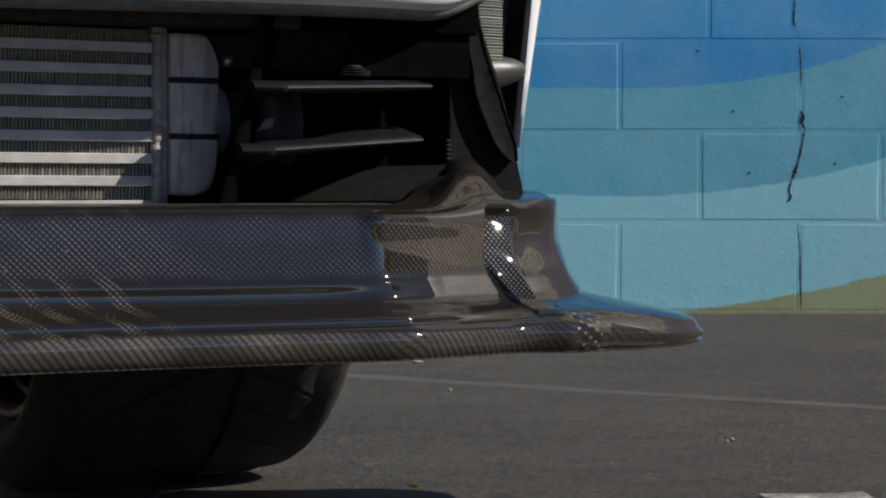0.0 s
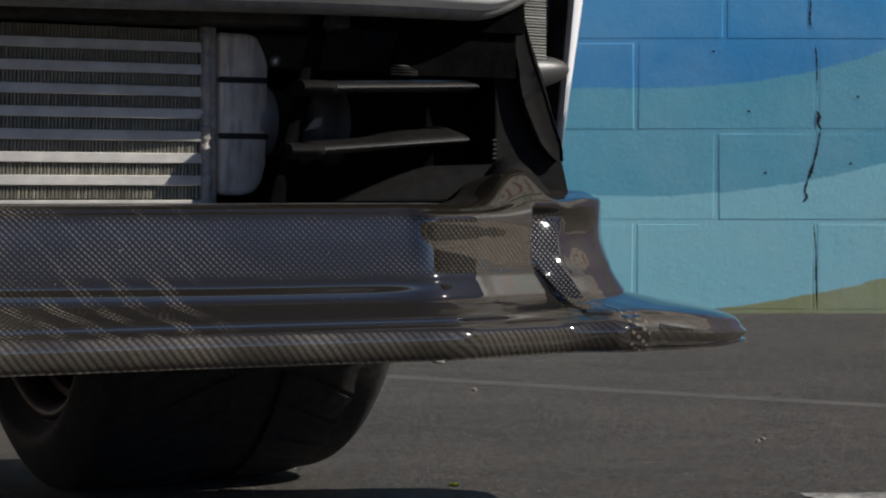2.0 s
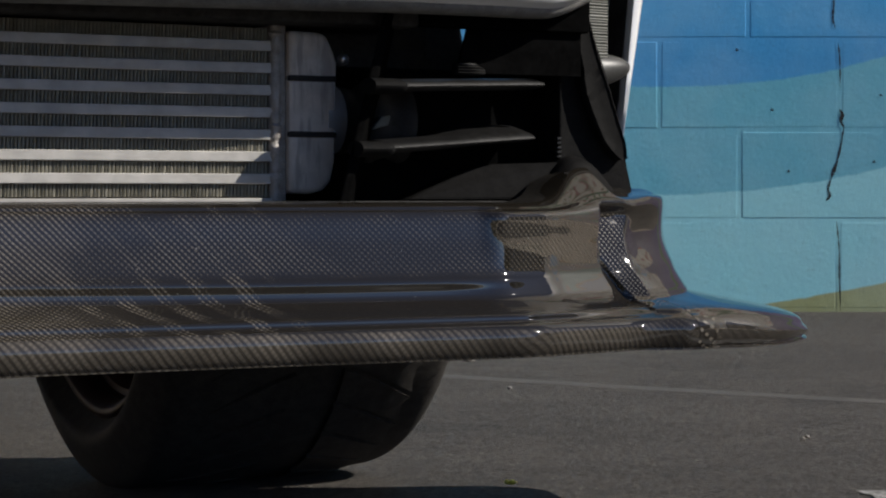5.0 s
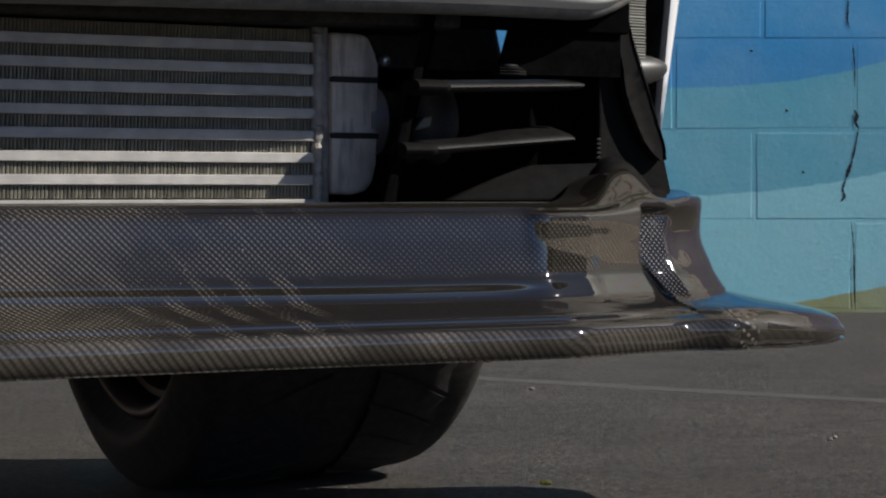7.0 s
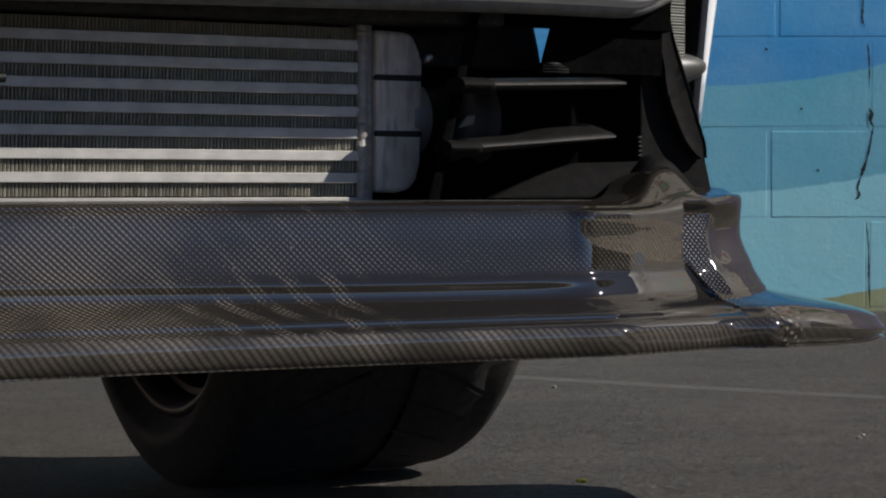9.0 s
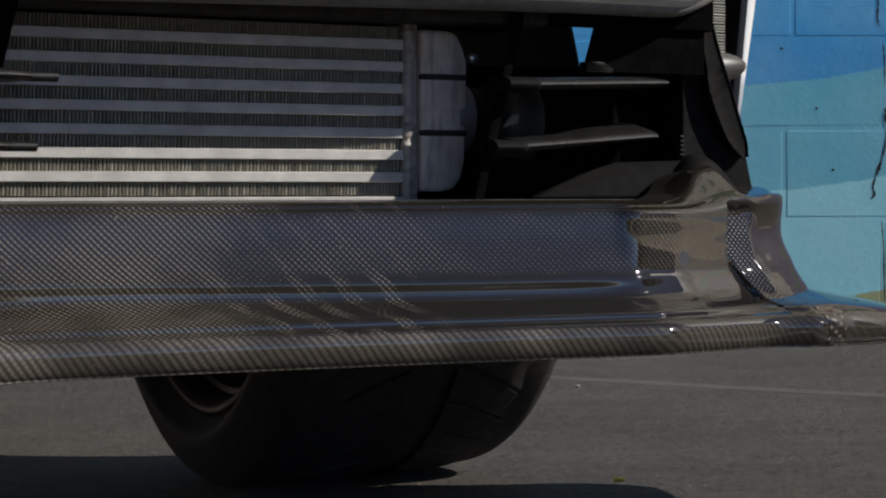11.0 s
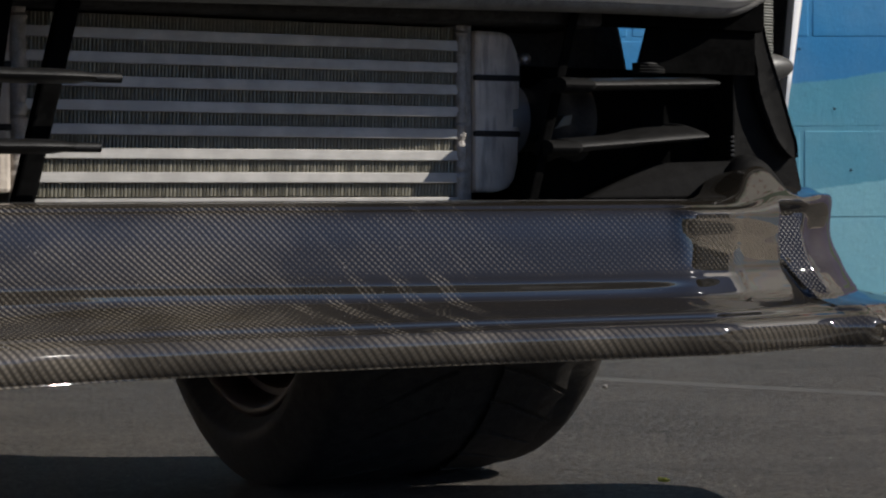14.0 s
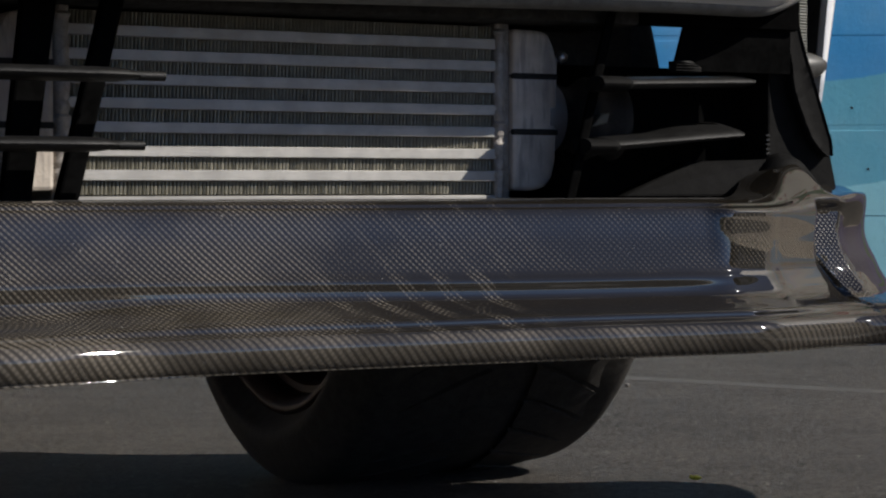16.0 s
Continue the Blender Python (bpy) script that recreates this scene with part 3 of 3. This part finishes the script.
        uv = [(p, q - base) for p, q in uv]
        rows.append(row)
        uvs.append(uv)
    for lo, hi in ((0.278, 0.2875),):
        band = [i for i, p in enumerate(steps) if lo < p < hi]
        lap(rows, uvs, band)
    dust(rows)
    back = list(range(len(rows) - 1, 0, -1))
    rows = [[(-1.084 - p[0], p[1], p[2]) for p in rows[i]] for i in back] + rows
    uvs = [[(-1.1 - q[0], q[1]) for q in uvs[i]] for i in back] + uvs
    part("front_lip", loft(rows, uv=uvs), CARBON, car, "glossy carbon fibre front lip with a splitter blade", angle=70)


def build_intercooler():
    ic = new("intercooler")
    ic.parent = car
    tagged(ic, "bare aluminium bar-and-plate intercooler")
    z0, pitch = 0.2579, 0.01608
    for i in range(8):
        z = z0 + i * pitch
        h = 0.0074 if i else 0.004
        part("core_bar", box(-0.335, 0.004, 0.0, 0.06, z - h / 2, z + h / 2, bevel=0.0005, seg=1), BAR, ic)
    for i in range(8):
        lo, hi = z0 + i * pitch + 0.0030, z0 + (i + 1) * pitch - 0.0030
        verts, faces = [], []
        n = 122
        rng = random.Random(i)
        for k in range(n):
            x = -0.3325 + 0.331 * k / n
            j, q = rng.uniform(-0.0001, 0.0001), rng.uniform(-0.0003, 0.0003)
            b = len(verts)
            for z, d in ((lo, -0.00025), (hi, 0.00025)):
                for dx, y in ((-0.00125, 0.0058), (-0.0008, 0.0040), (0.0003, 0.0034 + q), (0.0009, 0.0042), (0.00125, 0.0058)):
                    verts.append((x + j + dx + d, y, z))
            for e in range(4):
                faces.append((b + e, b + e + 1, b + e + 6, b + e + 5))
        me = bpy.data.meshes.new("fin_pack")
        me.from_pydata(verts, [], faces)
        me.materials.append(FIN)
        ob = tagged(new("fin_pack", me), "fine folded aluminium fins", kind="stuff")
        ob.parent = ic
    for x, w in ((0.0015, 0.0065), (-0.3365, 0.0045)):
        part("header_plate", box(x - w, x + w, 0.001, 0.062, 0.2565, 0.392, bevel=0.001), WELD, ic)
        rng = random.Random(4)
        rows = []
        for k in range(60):
            z = 0.258 + 0.133 * k / 59
            r = (0.0042 if x > -0.1 else 0.0056) + 0.0005 * math.sin(k * 1.9) + rng.uniform(-0.0008, 0.0008)
            rows.append([(x + (-0.002 if x > -0.1 else 0.002) + r * math.cos(a) * 1.1, 0.001 + 0.7 * r * math.sin(a), z) for a in [2 * math.pi * q / 10 for q in range(10)]])
        part("weld_bead", loft(rows, True, True), WELD, ic, "rippled weld bead")
    for sign, x0 in ((1, 0.008), (-1, -0.3405)):
        prof = [(0, 0.2635), (0.018, 0.263), (0.029, 0.266), (0.0345, 0.273), (0.036, 0.286), (0.038, 0.36), (0.0375, 0.366), (0.031, 0.379), (0.024, 0.3815), (0, 0.382)]
        outline = [(x0 + sign * p, -0.004, z) for p, z in prof]
        part("end_tank", slab(outline, (0, 0.07, 0), 0.003), TANK, ic, "satin cast aluminium end tank", False)
        for z in (0.3065, 0.3475):
            part("strap", box(min(x0, x0 + sign * 0.0385), max(x0, x0 + sign * 0.0385), -0.0052, 0.06, z - 0.0022, z + 0.0022, bevel=0.001), STRAP, ic, "dark band across the tank")
    rows = []
    for k in range(9):
        x = 0.04 + 0.015 * k / 8
        rows.append([(x, 0.021 + 0.026 * math.cos(a), 0.318 + 0.026 * math.sin(a)) for a in [2 * math.pi * q / 32 for q in range(32)]])
    part("outlet_pipe", loft(rows, True), CHROME, ic, "polished outlet pipe")
    rows = []
    for k in range(12):
        x = 0.053 + 0.062 * k / 11
        r = 0.025 + 0.006 * smooth01(k, 2, 5) + 0.002 * math.sin(k * 1.4)
        rows.append([(x, 0.028 + r * math.cos(a), 0.318 + r * math.sin(a)) for a in [2 * math.pi * q / 32 for q in range(32)]])
    part("hose_coupler", loft(rows, True, True), STRAP, ic, "black rubber hose coupler")
    bm = bmesh.new()
    bmesh.ops.create_uvsphere(bm, u_segments=12, v_segments=8, radius=0.0042)
    part("bracket", slab([(0.072, -0.012, 0.3105), (0.086, -0.012, 0.314), (0.088, -0.012, 0.3215), (0.080, -0.012, 0.3205)], (0, 0.006, 0), 0.001), GREY, ic, "small grey bracket beside the hose", False)
    part("bolt", bm, CHROME, ic, at=pose(0.057, 0.006, 0.363))


def blade(x0, x1, y0, y1, z0, z1, thick, chord, tip, tilt=0.06):
    """A slat: flat underside, rounded front edge, tapering to a rounded tip."""
    rows = []
    n = 28
    for i in range(n + 1):
        t = i / n
        e = 1 - max(0.0, (t - 1 + tip) / tip) ** 2.6
        e = max(e, 0.02)
        x, y, z = x0 + (x1 - x0) * t, y0 + (y1 - y0) * t, z0 + (z1 - z0) * t
        row = []
        for q in range(20):
            a = 2 * math.pi * q / 20
            c, s = math.cos(a), math.sin(a)
            yy = chord * 0.5 * (1 - (abs(c) ** 0.6) * (1 if c > 0 else -1)) * (0.35 + 0.65 * e)
            zz = thick * 0.5 * s * (0.5 + 0.5 * e) * (1.0 if c > 0 else 0.75)
            row.append((x, y + yy, z + zz + (0.06 + (tilt - 0.06) * smooth01(t, 0.35, 0.65)) * yy))
        rows.append(row)
    return loft(rows, True, True)


def build_grille():
    part("slat", blade(0.072, 0.2140, -0.062, -0.025, 0.3406, 0.3468, 0.0092, 0.050, 0.05), SLAT, car, "black grille slat")
    part("slat", blade(0.066, 0.2125, -0.054, -0.013, 0.2959, 0.3060, 0.0100, 0.062, 0.06, 0.2), SLAT, car, "black grille slat")
    for x0, x1, y, z in ((0.046, 0.076, -0.066, 0.3402), (0.040, 0.070, -0.058, 0.2952)):
        rows = []
        for i in range(13):
            t = i / 12
            e = math.sqrt(max(0.03, 1 - max(0.0, (t - 0.75) / 0.25) ** 2))
            rows.append([(x0 + (x1 - x0) * t, y + 0.010 + 0.013 * e * math.cos(q), z + 0.0058 * e * math.sin(q)) for q in [2 * math.pi * k / 18 for k in range(18)]])
        part("slat_holder", loft(rows, True, True), DULL_BLACK, car, "dull black rounded slat holder")
    for z, x1, x2 in ((0.3365, -0.309, -0.291), (0.2925, -0.323, -0.305)):
        rows, pin = [], []
        for i in range(24):
            t = i / 23
            x = -0.62 + (x1 + 0.62) * t
            r = 0.0049 * (1 if t < 0.9 else 0.55 + 0.45 * math.sqrt(max(0, 1 - ((t - 0.9) / 0.1) ** 2)))
            rows.append([(x, -0.072 + 3.0 * r * math.cos(a), z + r * math.sin(a)) for a in [2 * math.pi * q / 20 for q in range(20)]])
        part("slat", loft(rows, True, True), SLAT, car, "black grille slat with a thin pin at its end")
        for i in range(8):
            x = x1 - 0.004 + (x2 - x1 + 0.004) * i / 7
            pin.append([(x, -0.074 + 0.0036 * math.cos(a), z - 0.0004 + 0.0032 * math.sin(a)) for a in [2 * math.pi * q / 14 for q in range(14)]])
        part("slat_pin", loft(pin, True, True), SLAT, car)
    posts = (((-0.317, -0.303, 0.395), (-0.353, -0.3385, 0.25)), ((-0.3715, -0.349, 0.395), (-0.388, -0.369, 0.25)), ((0.064, 0.072, 0.395), (0.026, 0.034, 0.25)))
    for (a0, a1, za), (b0, b1, zb) in posts:
        run = (0.03, 0.05, 0) if a0 > 0 else (0, 0.012, 0)
        front = -0.046 if a0 > 0 else -0.042
        part("post", slab([(b0, front, zb), (b1, front, zb), (a1, front, za), (a0, front, za)], run, 0.002), SHADED_BLACK, car, "leaning black grille post", False)


def bumper_edge(x):
    """Depth and height of the bumper's lower edge."""
    return -0.098 + 0.75 * max(0.0, x - 0.02) ** 2, 0.4005 + 0.018 * (x + 0.16) + 0.05 * smooth01(x, 0.19, 0.34)


def build_duct():
    """Black plastic round the opening, the brake duct at the corner, and dark sheets standing in for the unlit space
    behind.
    """
    part("upper_panel", box(-0.75, 0.10, -0.035, 0.05, 0.3855, 0.43, bevel=0.003), DARK, car, "black panel over the intercooler")
    part("upper_panel", box(0.1, 0.25, -0.035, -0.02, 0.3865, 0.43, bevel=0.003), SHADED_BLACK, car, "black panel over the intercooler")
    part("lower_shelf", box(-0.75, 0.17, -0.050, 0.09, 0.245, 0.2575, bevel=0.003), DARK, car)
    # black sheets in place of a hollow that no sun reaches
    part("inner_panel", slab([(0.1490, -0.028, 0.40), (0.1350, -0.028, 0.3535), (0.245, -0.028, 0.3535), (0.245, -0.028, 0.40)], (0, 0.004, 0)), SHADED_BLACK, car, "dark inner panel coloured as the unlit hollow behind the slats", False)
    part("inner_panel", box(0.05, 0.245, 0.02, 0.07, 0.25, 0.3585), SHADED_BLACK, car, "dark inner panel coloured as the unlit hollow behind the slats", False)
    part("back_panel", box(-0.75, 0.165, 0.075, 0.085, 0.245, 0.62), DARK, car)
    # ramp towards the duct
    top = [(0.108, 0.0, 0.2585), (0.172, 0.004, 0.2855), (0.236, -0.016, 0.2875), (0.222, -0.02, 0.2585)]
    part("ramp", slab(top, (0, 0.045, 0), 0.002), DULL_BLACK, car, "black plastic ramp beside the duct", False)
    # corner panel with its flat flange
    inner = [(0.236, -0.012, 0.42), (0.236, -0.012, 0.27)]
    outer = rounded([(0.262, -0.010, 0.425), (0.266, -0.010, 0.395), (0.283, -0.012, 0.345), (0.2935, -0.014, 0.30), (0.303, -0.014, 0.262)], 6)
    outline = [inner[0]] + [tuple(p) for p in outer] + [inner[1]]
    part("corner_panel", slab(outline, (0, 0.036, 0), 0.0015), DULL_BLACK, car, "black plastic duct wall", False)
    rng = random.Random(6)
    left = rounded([(0.243, 0, 0.412), (0.2445, 0, 0.385), (0.250, 0, 0.360), (0.2515, 0, 0.348), (0.254, 0, 0.337), (0.264, 0, 0.315), (0.2705, 0, 0.303), (0.283, 0, 0.291), (0.2885, 0, 0.2895)], 6)
    right = rounded([(0.252, 0, 0.412), (0.2575, 0, 0.395), (0.262, 0, 0.380), (0.2665, 0, 0.367), (0.2715, 0, 0.355), (0.2785, 0, 0.336), (0.285, 0, 0.318), (0.2905, 0, 0.302), (0.2915, 0, 0.2905)], 6)
    rows = []
    for p, q in zip(left, right):
        row = []
        for f, d in ((0, 0.006), (0, 0), (0.05, -0.0012), (0.10, -0.0002), (0.5, 0.0006), (0.88, 0.0002), (0.94, -0.0012), (1, 0), (1, 0.008)):
            row.append((p.x + (q.x - p.x) * f + rng.uniform(-0.0003, 0.0003), -0.0225 + d, p.z + (q.z - p.z) * f + rng.uniform(-0.0003, 0.0003)))
        rows.append(row)
    part("flange", loft(rows), DULL_BLACK, car, "flat flange of rough black plastic")
    # rounded black collar just behind the lip's hump
    rows = []
    for i in range(31):
        x = 0.195 + 0.098 * i / 30
        z = 0.256 + 0.035 * math.exp(-((abs(x - 0.244) / (0.027 if x < 0.244 else 0.030)) ** 2.2))
        rows.append([(x, -0.036, 0.24), (x, -0.034, z - 0.008), (x, -0.029, z - 0.002), (x, -0.018, z + 0.0015), (x, 0.03, z - 0.002)])
    part("collar", loft(rows), DULL_BLACK, car, "rounded black collar behind the lip", angle=80)
    for k in range(5):
        part("clip", box(0.2325, 0.2365, -0.014, -0.010, 0.291 + 0.0035 * k, 0.293 + 0.0035 * k, bevel=0.0004, seg=1), SATIN, car)
    # dark underside that follows the bumper's lower edge and sweeps up to the corner
    rows = []
    for i in range(81):
        x = -0.55 + 0.87 * i / 80
        y, e = bumper_edge(x)
        rows.append([(x, y + 0.055, e - 0.010), (x, y + 0.030, e - 0.0125), (x, y + 0.019, e - 0.0125), (x, y + 0.012, e - 0.009), (x, y + 0.010, e - 0.004)])
    part("corner_trim", loft([[tuple(p) for p in rounded(r, 3)] for r in rows]), UNDERSIDE, car, "grey plastic underside of the bumper sweeping up to the corner")
    # ribbed grey vane, twice
    for x0, x1, y, z0, z1 in ((0.1335, 0.1565, -0.033, 0.3525, 0.3605), (0.270, 0.3125, 0.036, 0.362, 0.422)):
        rows = []
        n = int((z1 - z0) / 0.0007)
        for i in range(n + 1):
            z = z0 + (z1 - z0) * i / n
            d = 0.0007 * math.sin(i * 2.1) if x0 < 0.2 else 0.0006 * math.sin(i * 1.9)
            e = 0.004 * smooth01(i / n, 0.4, 1.0) if x0 < 0.2 else 0.0
            rows.append([(x0, y - d, z), ((x0 + x1) / 2 - e, y - d - 0.003, z), (x1 - 2 * e, y - d, z), (x1 - 2 * e, y + 0.01, z), (x0, y + 0.01, z)])
        part("ribbed_vane", loft(rows, True, True), BLACK if x0 < 0.2 else GREY, car, "ribbed plastic vane", angle=80)
    # silver side lamp body
    rows = []
    for i in range(21):
        t = i / 20
        r = 0.0155 * math.sqrt(max(0.0004, 1 - t ** 2.4))
        rows.append([(0.282 + 0.0585 * t, 0.046 + r * math.cos(a), 0.361 + 0.006 * t + r * (0.9 + 0.2 * (1 - t)) * math.sin(a)) for a in [2 * math.pi * q / 28 for q in range(28)]])
    part("side_lamp", loft(rows, True, True), SILVER, car, "rounded silver lamp body in the bumper corner")


def build_bumper():
    # painted skin over the opening
    rows = []
    for i in range(101):
        x = -0.55 + 0.865 * i / 100
        y, e = bumper_edge(x)
        rows.append([(x, y + 0.05, e - 0.004), (x, y + 0.026, e - 0.0095), (x, y + 0.017, e - 0.0085), (x, y + 0.005, e - 0.0035), (x, y + 0.0005, e - 0.0005), (x, y - 0.003, e + 0.009), (x, y - 0.006, e + 0.05), (x, y + 0.01, e + 0.13), (x, y + 0.05, 0.635)])
    rows = [[(-1.1 - p[0], p[1], p[2]) for p in rows[i]] for i in range(100, 0, -1)] + rows
    part("bumper", loft([[tuple(p) for p in rounded(r, 3)] for r in rows]), WHITE, car, "glossy white painted bumper over the opening", angle=60)
    # side panel: its front edge seen past the duct
    def edge(z):
        return 0.3455 + 0.110 * (z - 0.308), 0.0035 + 0.055 * (z - 0.303)
    rows = []
    for i in range(25):
        z = 0.303 + 0.24 * i / 24
        x, w = edge(z)
        y = 0.066
        rows.append([(x, y + 0.008, z), (x + 0.0004, y, z), (x + w * 0.5, y - 0.001, z), (x + w, y + 0.002, z), (x + w + 0.002, y + 0.02, z), (x + w + 0.004, y + 0.07, z), (x + w + 0.004, y + 0.14, z)])
    part("side_panel", loft(rows), WHITE, car, "white painted bumper side", angle=60)
    rows = []
    for i in range(13):
        z = 0.304 + 0.236 * i / 12
        x = edge(z)[0] - 0.0008
        rows.append([(x, 0.0745, z), (x + 0.0005, 0.10, z), (x + 0.001, 0.19, z)])
    part("side_liner", loft(rows), DARK, car)
    part("side_backing", slab([(0.255, 0.085, 0.25), (0.334, 0.085, 0.30), (0.355, 0.085, 0.50), (0.255, 0.085, 0.50)], (0, 0.01, 0)), DARK, car, "", False)


def build_wheel():
    w = new("wheel")
    w.parent = car
    w.matrix_basis = pose(0.1400, 0.449, 0.2985, 0, -2.8, -3.7)
    tagged(w, "front wheel with a wide low-profile tyre")
    R, half = 0.308, 0.138
    side = rounded([(-0.118, 0, 0.230), (-0.132, 0, 0.244), (-half - 0.006, 0, 0.256), (-half + 0.001, 0, 0.280), (-0.124, 0, 0.3000), (-0.100, 0, 0.3045), (-0.05, 0, R - 0.0035), (0, 0, R - 0.003)], 4)
    prof = [(p.x, p.z) for p in side] + [(-p.x, p.z) for p in reversed(side[:-1])]
    part("tyre", lathe(prof, 128), RUBBER, w, "black treaded tyre", angle=60)
    # raised tread blocks in V-shaped rows
    for k in range(44):
        a = 2 * math.pi * k / 44
        for s in (-1, 1):
            rows = []
            for i in range(7):
                t = i / 6
                x = s * (0.022 + 0.100 * t)
                r = R - 0.010 * t ** 3 + 0.0014 - 0.004 * max(0, t - 0.8) * 5
                row = []
                for da, up in ((-0.062, -0.009), (-0.060, 0), (0.060, 0), (0.062, -0.009)):
                    b = a + 0.22 * t ** 1.3 + da
                    row.append((x, (r + up) * math.cos(b), (r + up) * math.sin(b)))
                rows.append(row)
            part("tread_block", loft(rows), RUBBER, w)
    rimp = [(p.x, p.z) for p in rounded([(-0.119, 0, 0.232), (-0.124, 0, 0.238), (-0.127, 0, 0.231), (-0.117, 0, 0.222), (-0.100, 0, 0.219), (-0.094, 0, 0.210), (-0.05, 0, 0.207), (-0.046, 0, 0.200), (0.05, 0, 0.198), (0.108, 0, 0.222), (0.118, 0, 0.236)], 3)]
    part("rim", lathe(rimp, 96), RIM, w, "bronze-brown wheel rim")
    for k in range(6):
        bm = box(0.05, 0.075, -0.018, 0.018, 0.03, 0.206, bevel=0.006)
        part("spoke", bm, RIM, w, at=pose(0, 0, 0, 60 * k, 0, 0))
    # unseen disc, added to stop sun passing between the spokes
    part("brake_disc", lathe([(0.012, 0.04), (0.012, 0.180), (0.034, 0.180), (0.034, 0.04)], 48), STRAP, w, "dark brake disc, unseen, that closes the rim against light")
    part("hub", lathe([(0.02, 0.001), (0.02, 0.05), (0.085, 0.048), (0.09, 0.03), (0.09, 0.001)], 32), RIM, w)


def build_body():
    """The painted shell over the wheels; only its edges and its shade come into view."""
    rows = []
    for i in range(25):
        y = 0.15 + 0.75 * i / 24
        c = 0.36 ** 2 - (y - 0.472) ** 2
        low = 0.311 + math.sqrt(c) if c > 0 else 0.33
        low = max(low, 0.33)
        rows.append([(0.318, y, low + 0.004), (0.338 + 0.012 * smooth01(y, 0, 0.3), y, low), (0.345 + 0.02 * smooth01(y, 0, 0.4), y, max(low + 0.01, 0.52)), (0.32, y, 0.70), (0.24, y, 0.755 + 0.05 * smooth01(y, 0, 0.9))])
    for mirror in (False, True):
        rr = [[(-1.1 - x, y, z) if mirror else (x, y, z) for x, y, z in r] for r in rows]
        part("fender", loft([[tuple(p) for p in rounded(r, 3)] for r in rr]), WHITE, car, "white painted fender")
    hood = []
    for i in range(17):
        y = -0.06 + 0.98 * i / 16
        row = []
        for k in range(17):
            t = -1 + k / 8
            row.append((-0.55 + 0.80 * t, y + 0.05 * t * t * (1 - i / 16), 0.62 + 0.15 * smooth01(y, -0.10, 0.35) + 0.05 * smooth01(y, 0, 0.9) + 0.025 * (1 - t * t)))
        hood.append(row)
    part("hood", loft(hood), WHITE, car, "white painted hood")
    shell = []
    for i in range(41):
        y = 0.90 + 3.3 * i / 40
        roof = 0.45 * smooth01(y, 0.95, 1.75) * (1 - smooth01(y, 2.9, 3.9))
        tail = 0.06 * smooth01(y, 3.8, 4.2)
        half = 0.915 - tail
        pts = [(half - 0.02, 0.33), (half, 0.37), (half, 0.55), (half - 0.03, 0.72), (half - 0.10, 0.80), (half - 0.16 - 0.12 * roof / 0.45, 0.82 + roof * 0.85), (0.3, 0.83 + roof)]
        c = rounded([(0, x, z) for x, z in pts], 3)
        shell.append([(-0.55 + p.y, y, p.z) for p in c] + [(-0.55 - p.y, y, p.z) for p in reversed(c)])
    part("body_shell", loft(shell), WHITE, car, "white painted car body behind the wheels")
    # unseen liner added to keep sun off the tread
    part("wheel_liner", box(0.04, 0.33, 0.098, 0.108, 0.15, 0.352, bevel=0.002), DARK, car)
    # dark box added to keep the space behind the opening black
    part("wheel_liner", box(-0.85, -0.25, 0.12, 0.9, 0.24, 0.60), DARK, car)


build_ground()
build_distance()
ribbon((-0.95, 3.87), (1.9, 1.86), 0.048, 0.0004, "road_marking", "faded narrow white parking line on the asphalt", LINE)
ribbon((0.346, 1.804), (0.41, 0.9), 0.09, 0.0012, "road_marking", "worn white parking line end on the asphalt", BRIGHT_LINE)
build_wall()
build_lip()
build_bumper()
build_body()
build_intercooler()
build_grille()
build_duct()
build_wheel()
build_grit()
rng = random.Random(21)
for px_, py_, pr, ps in ((0.045, 3.014, 0.0042, 0.7), (0.361, 2.366, 0.003, 0.8), (0.351, 2.340, 0.0032, 0.8), (-0.005, 3.5, 0.011, 0.25), (0.2, 2.1, 0.0014, 0.7)):
    pebble(px_, py_, pr, ps, rng)
flower(0.0, 1.834)
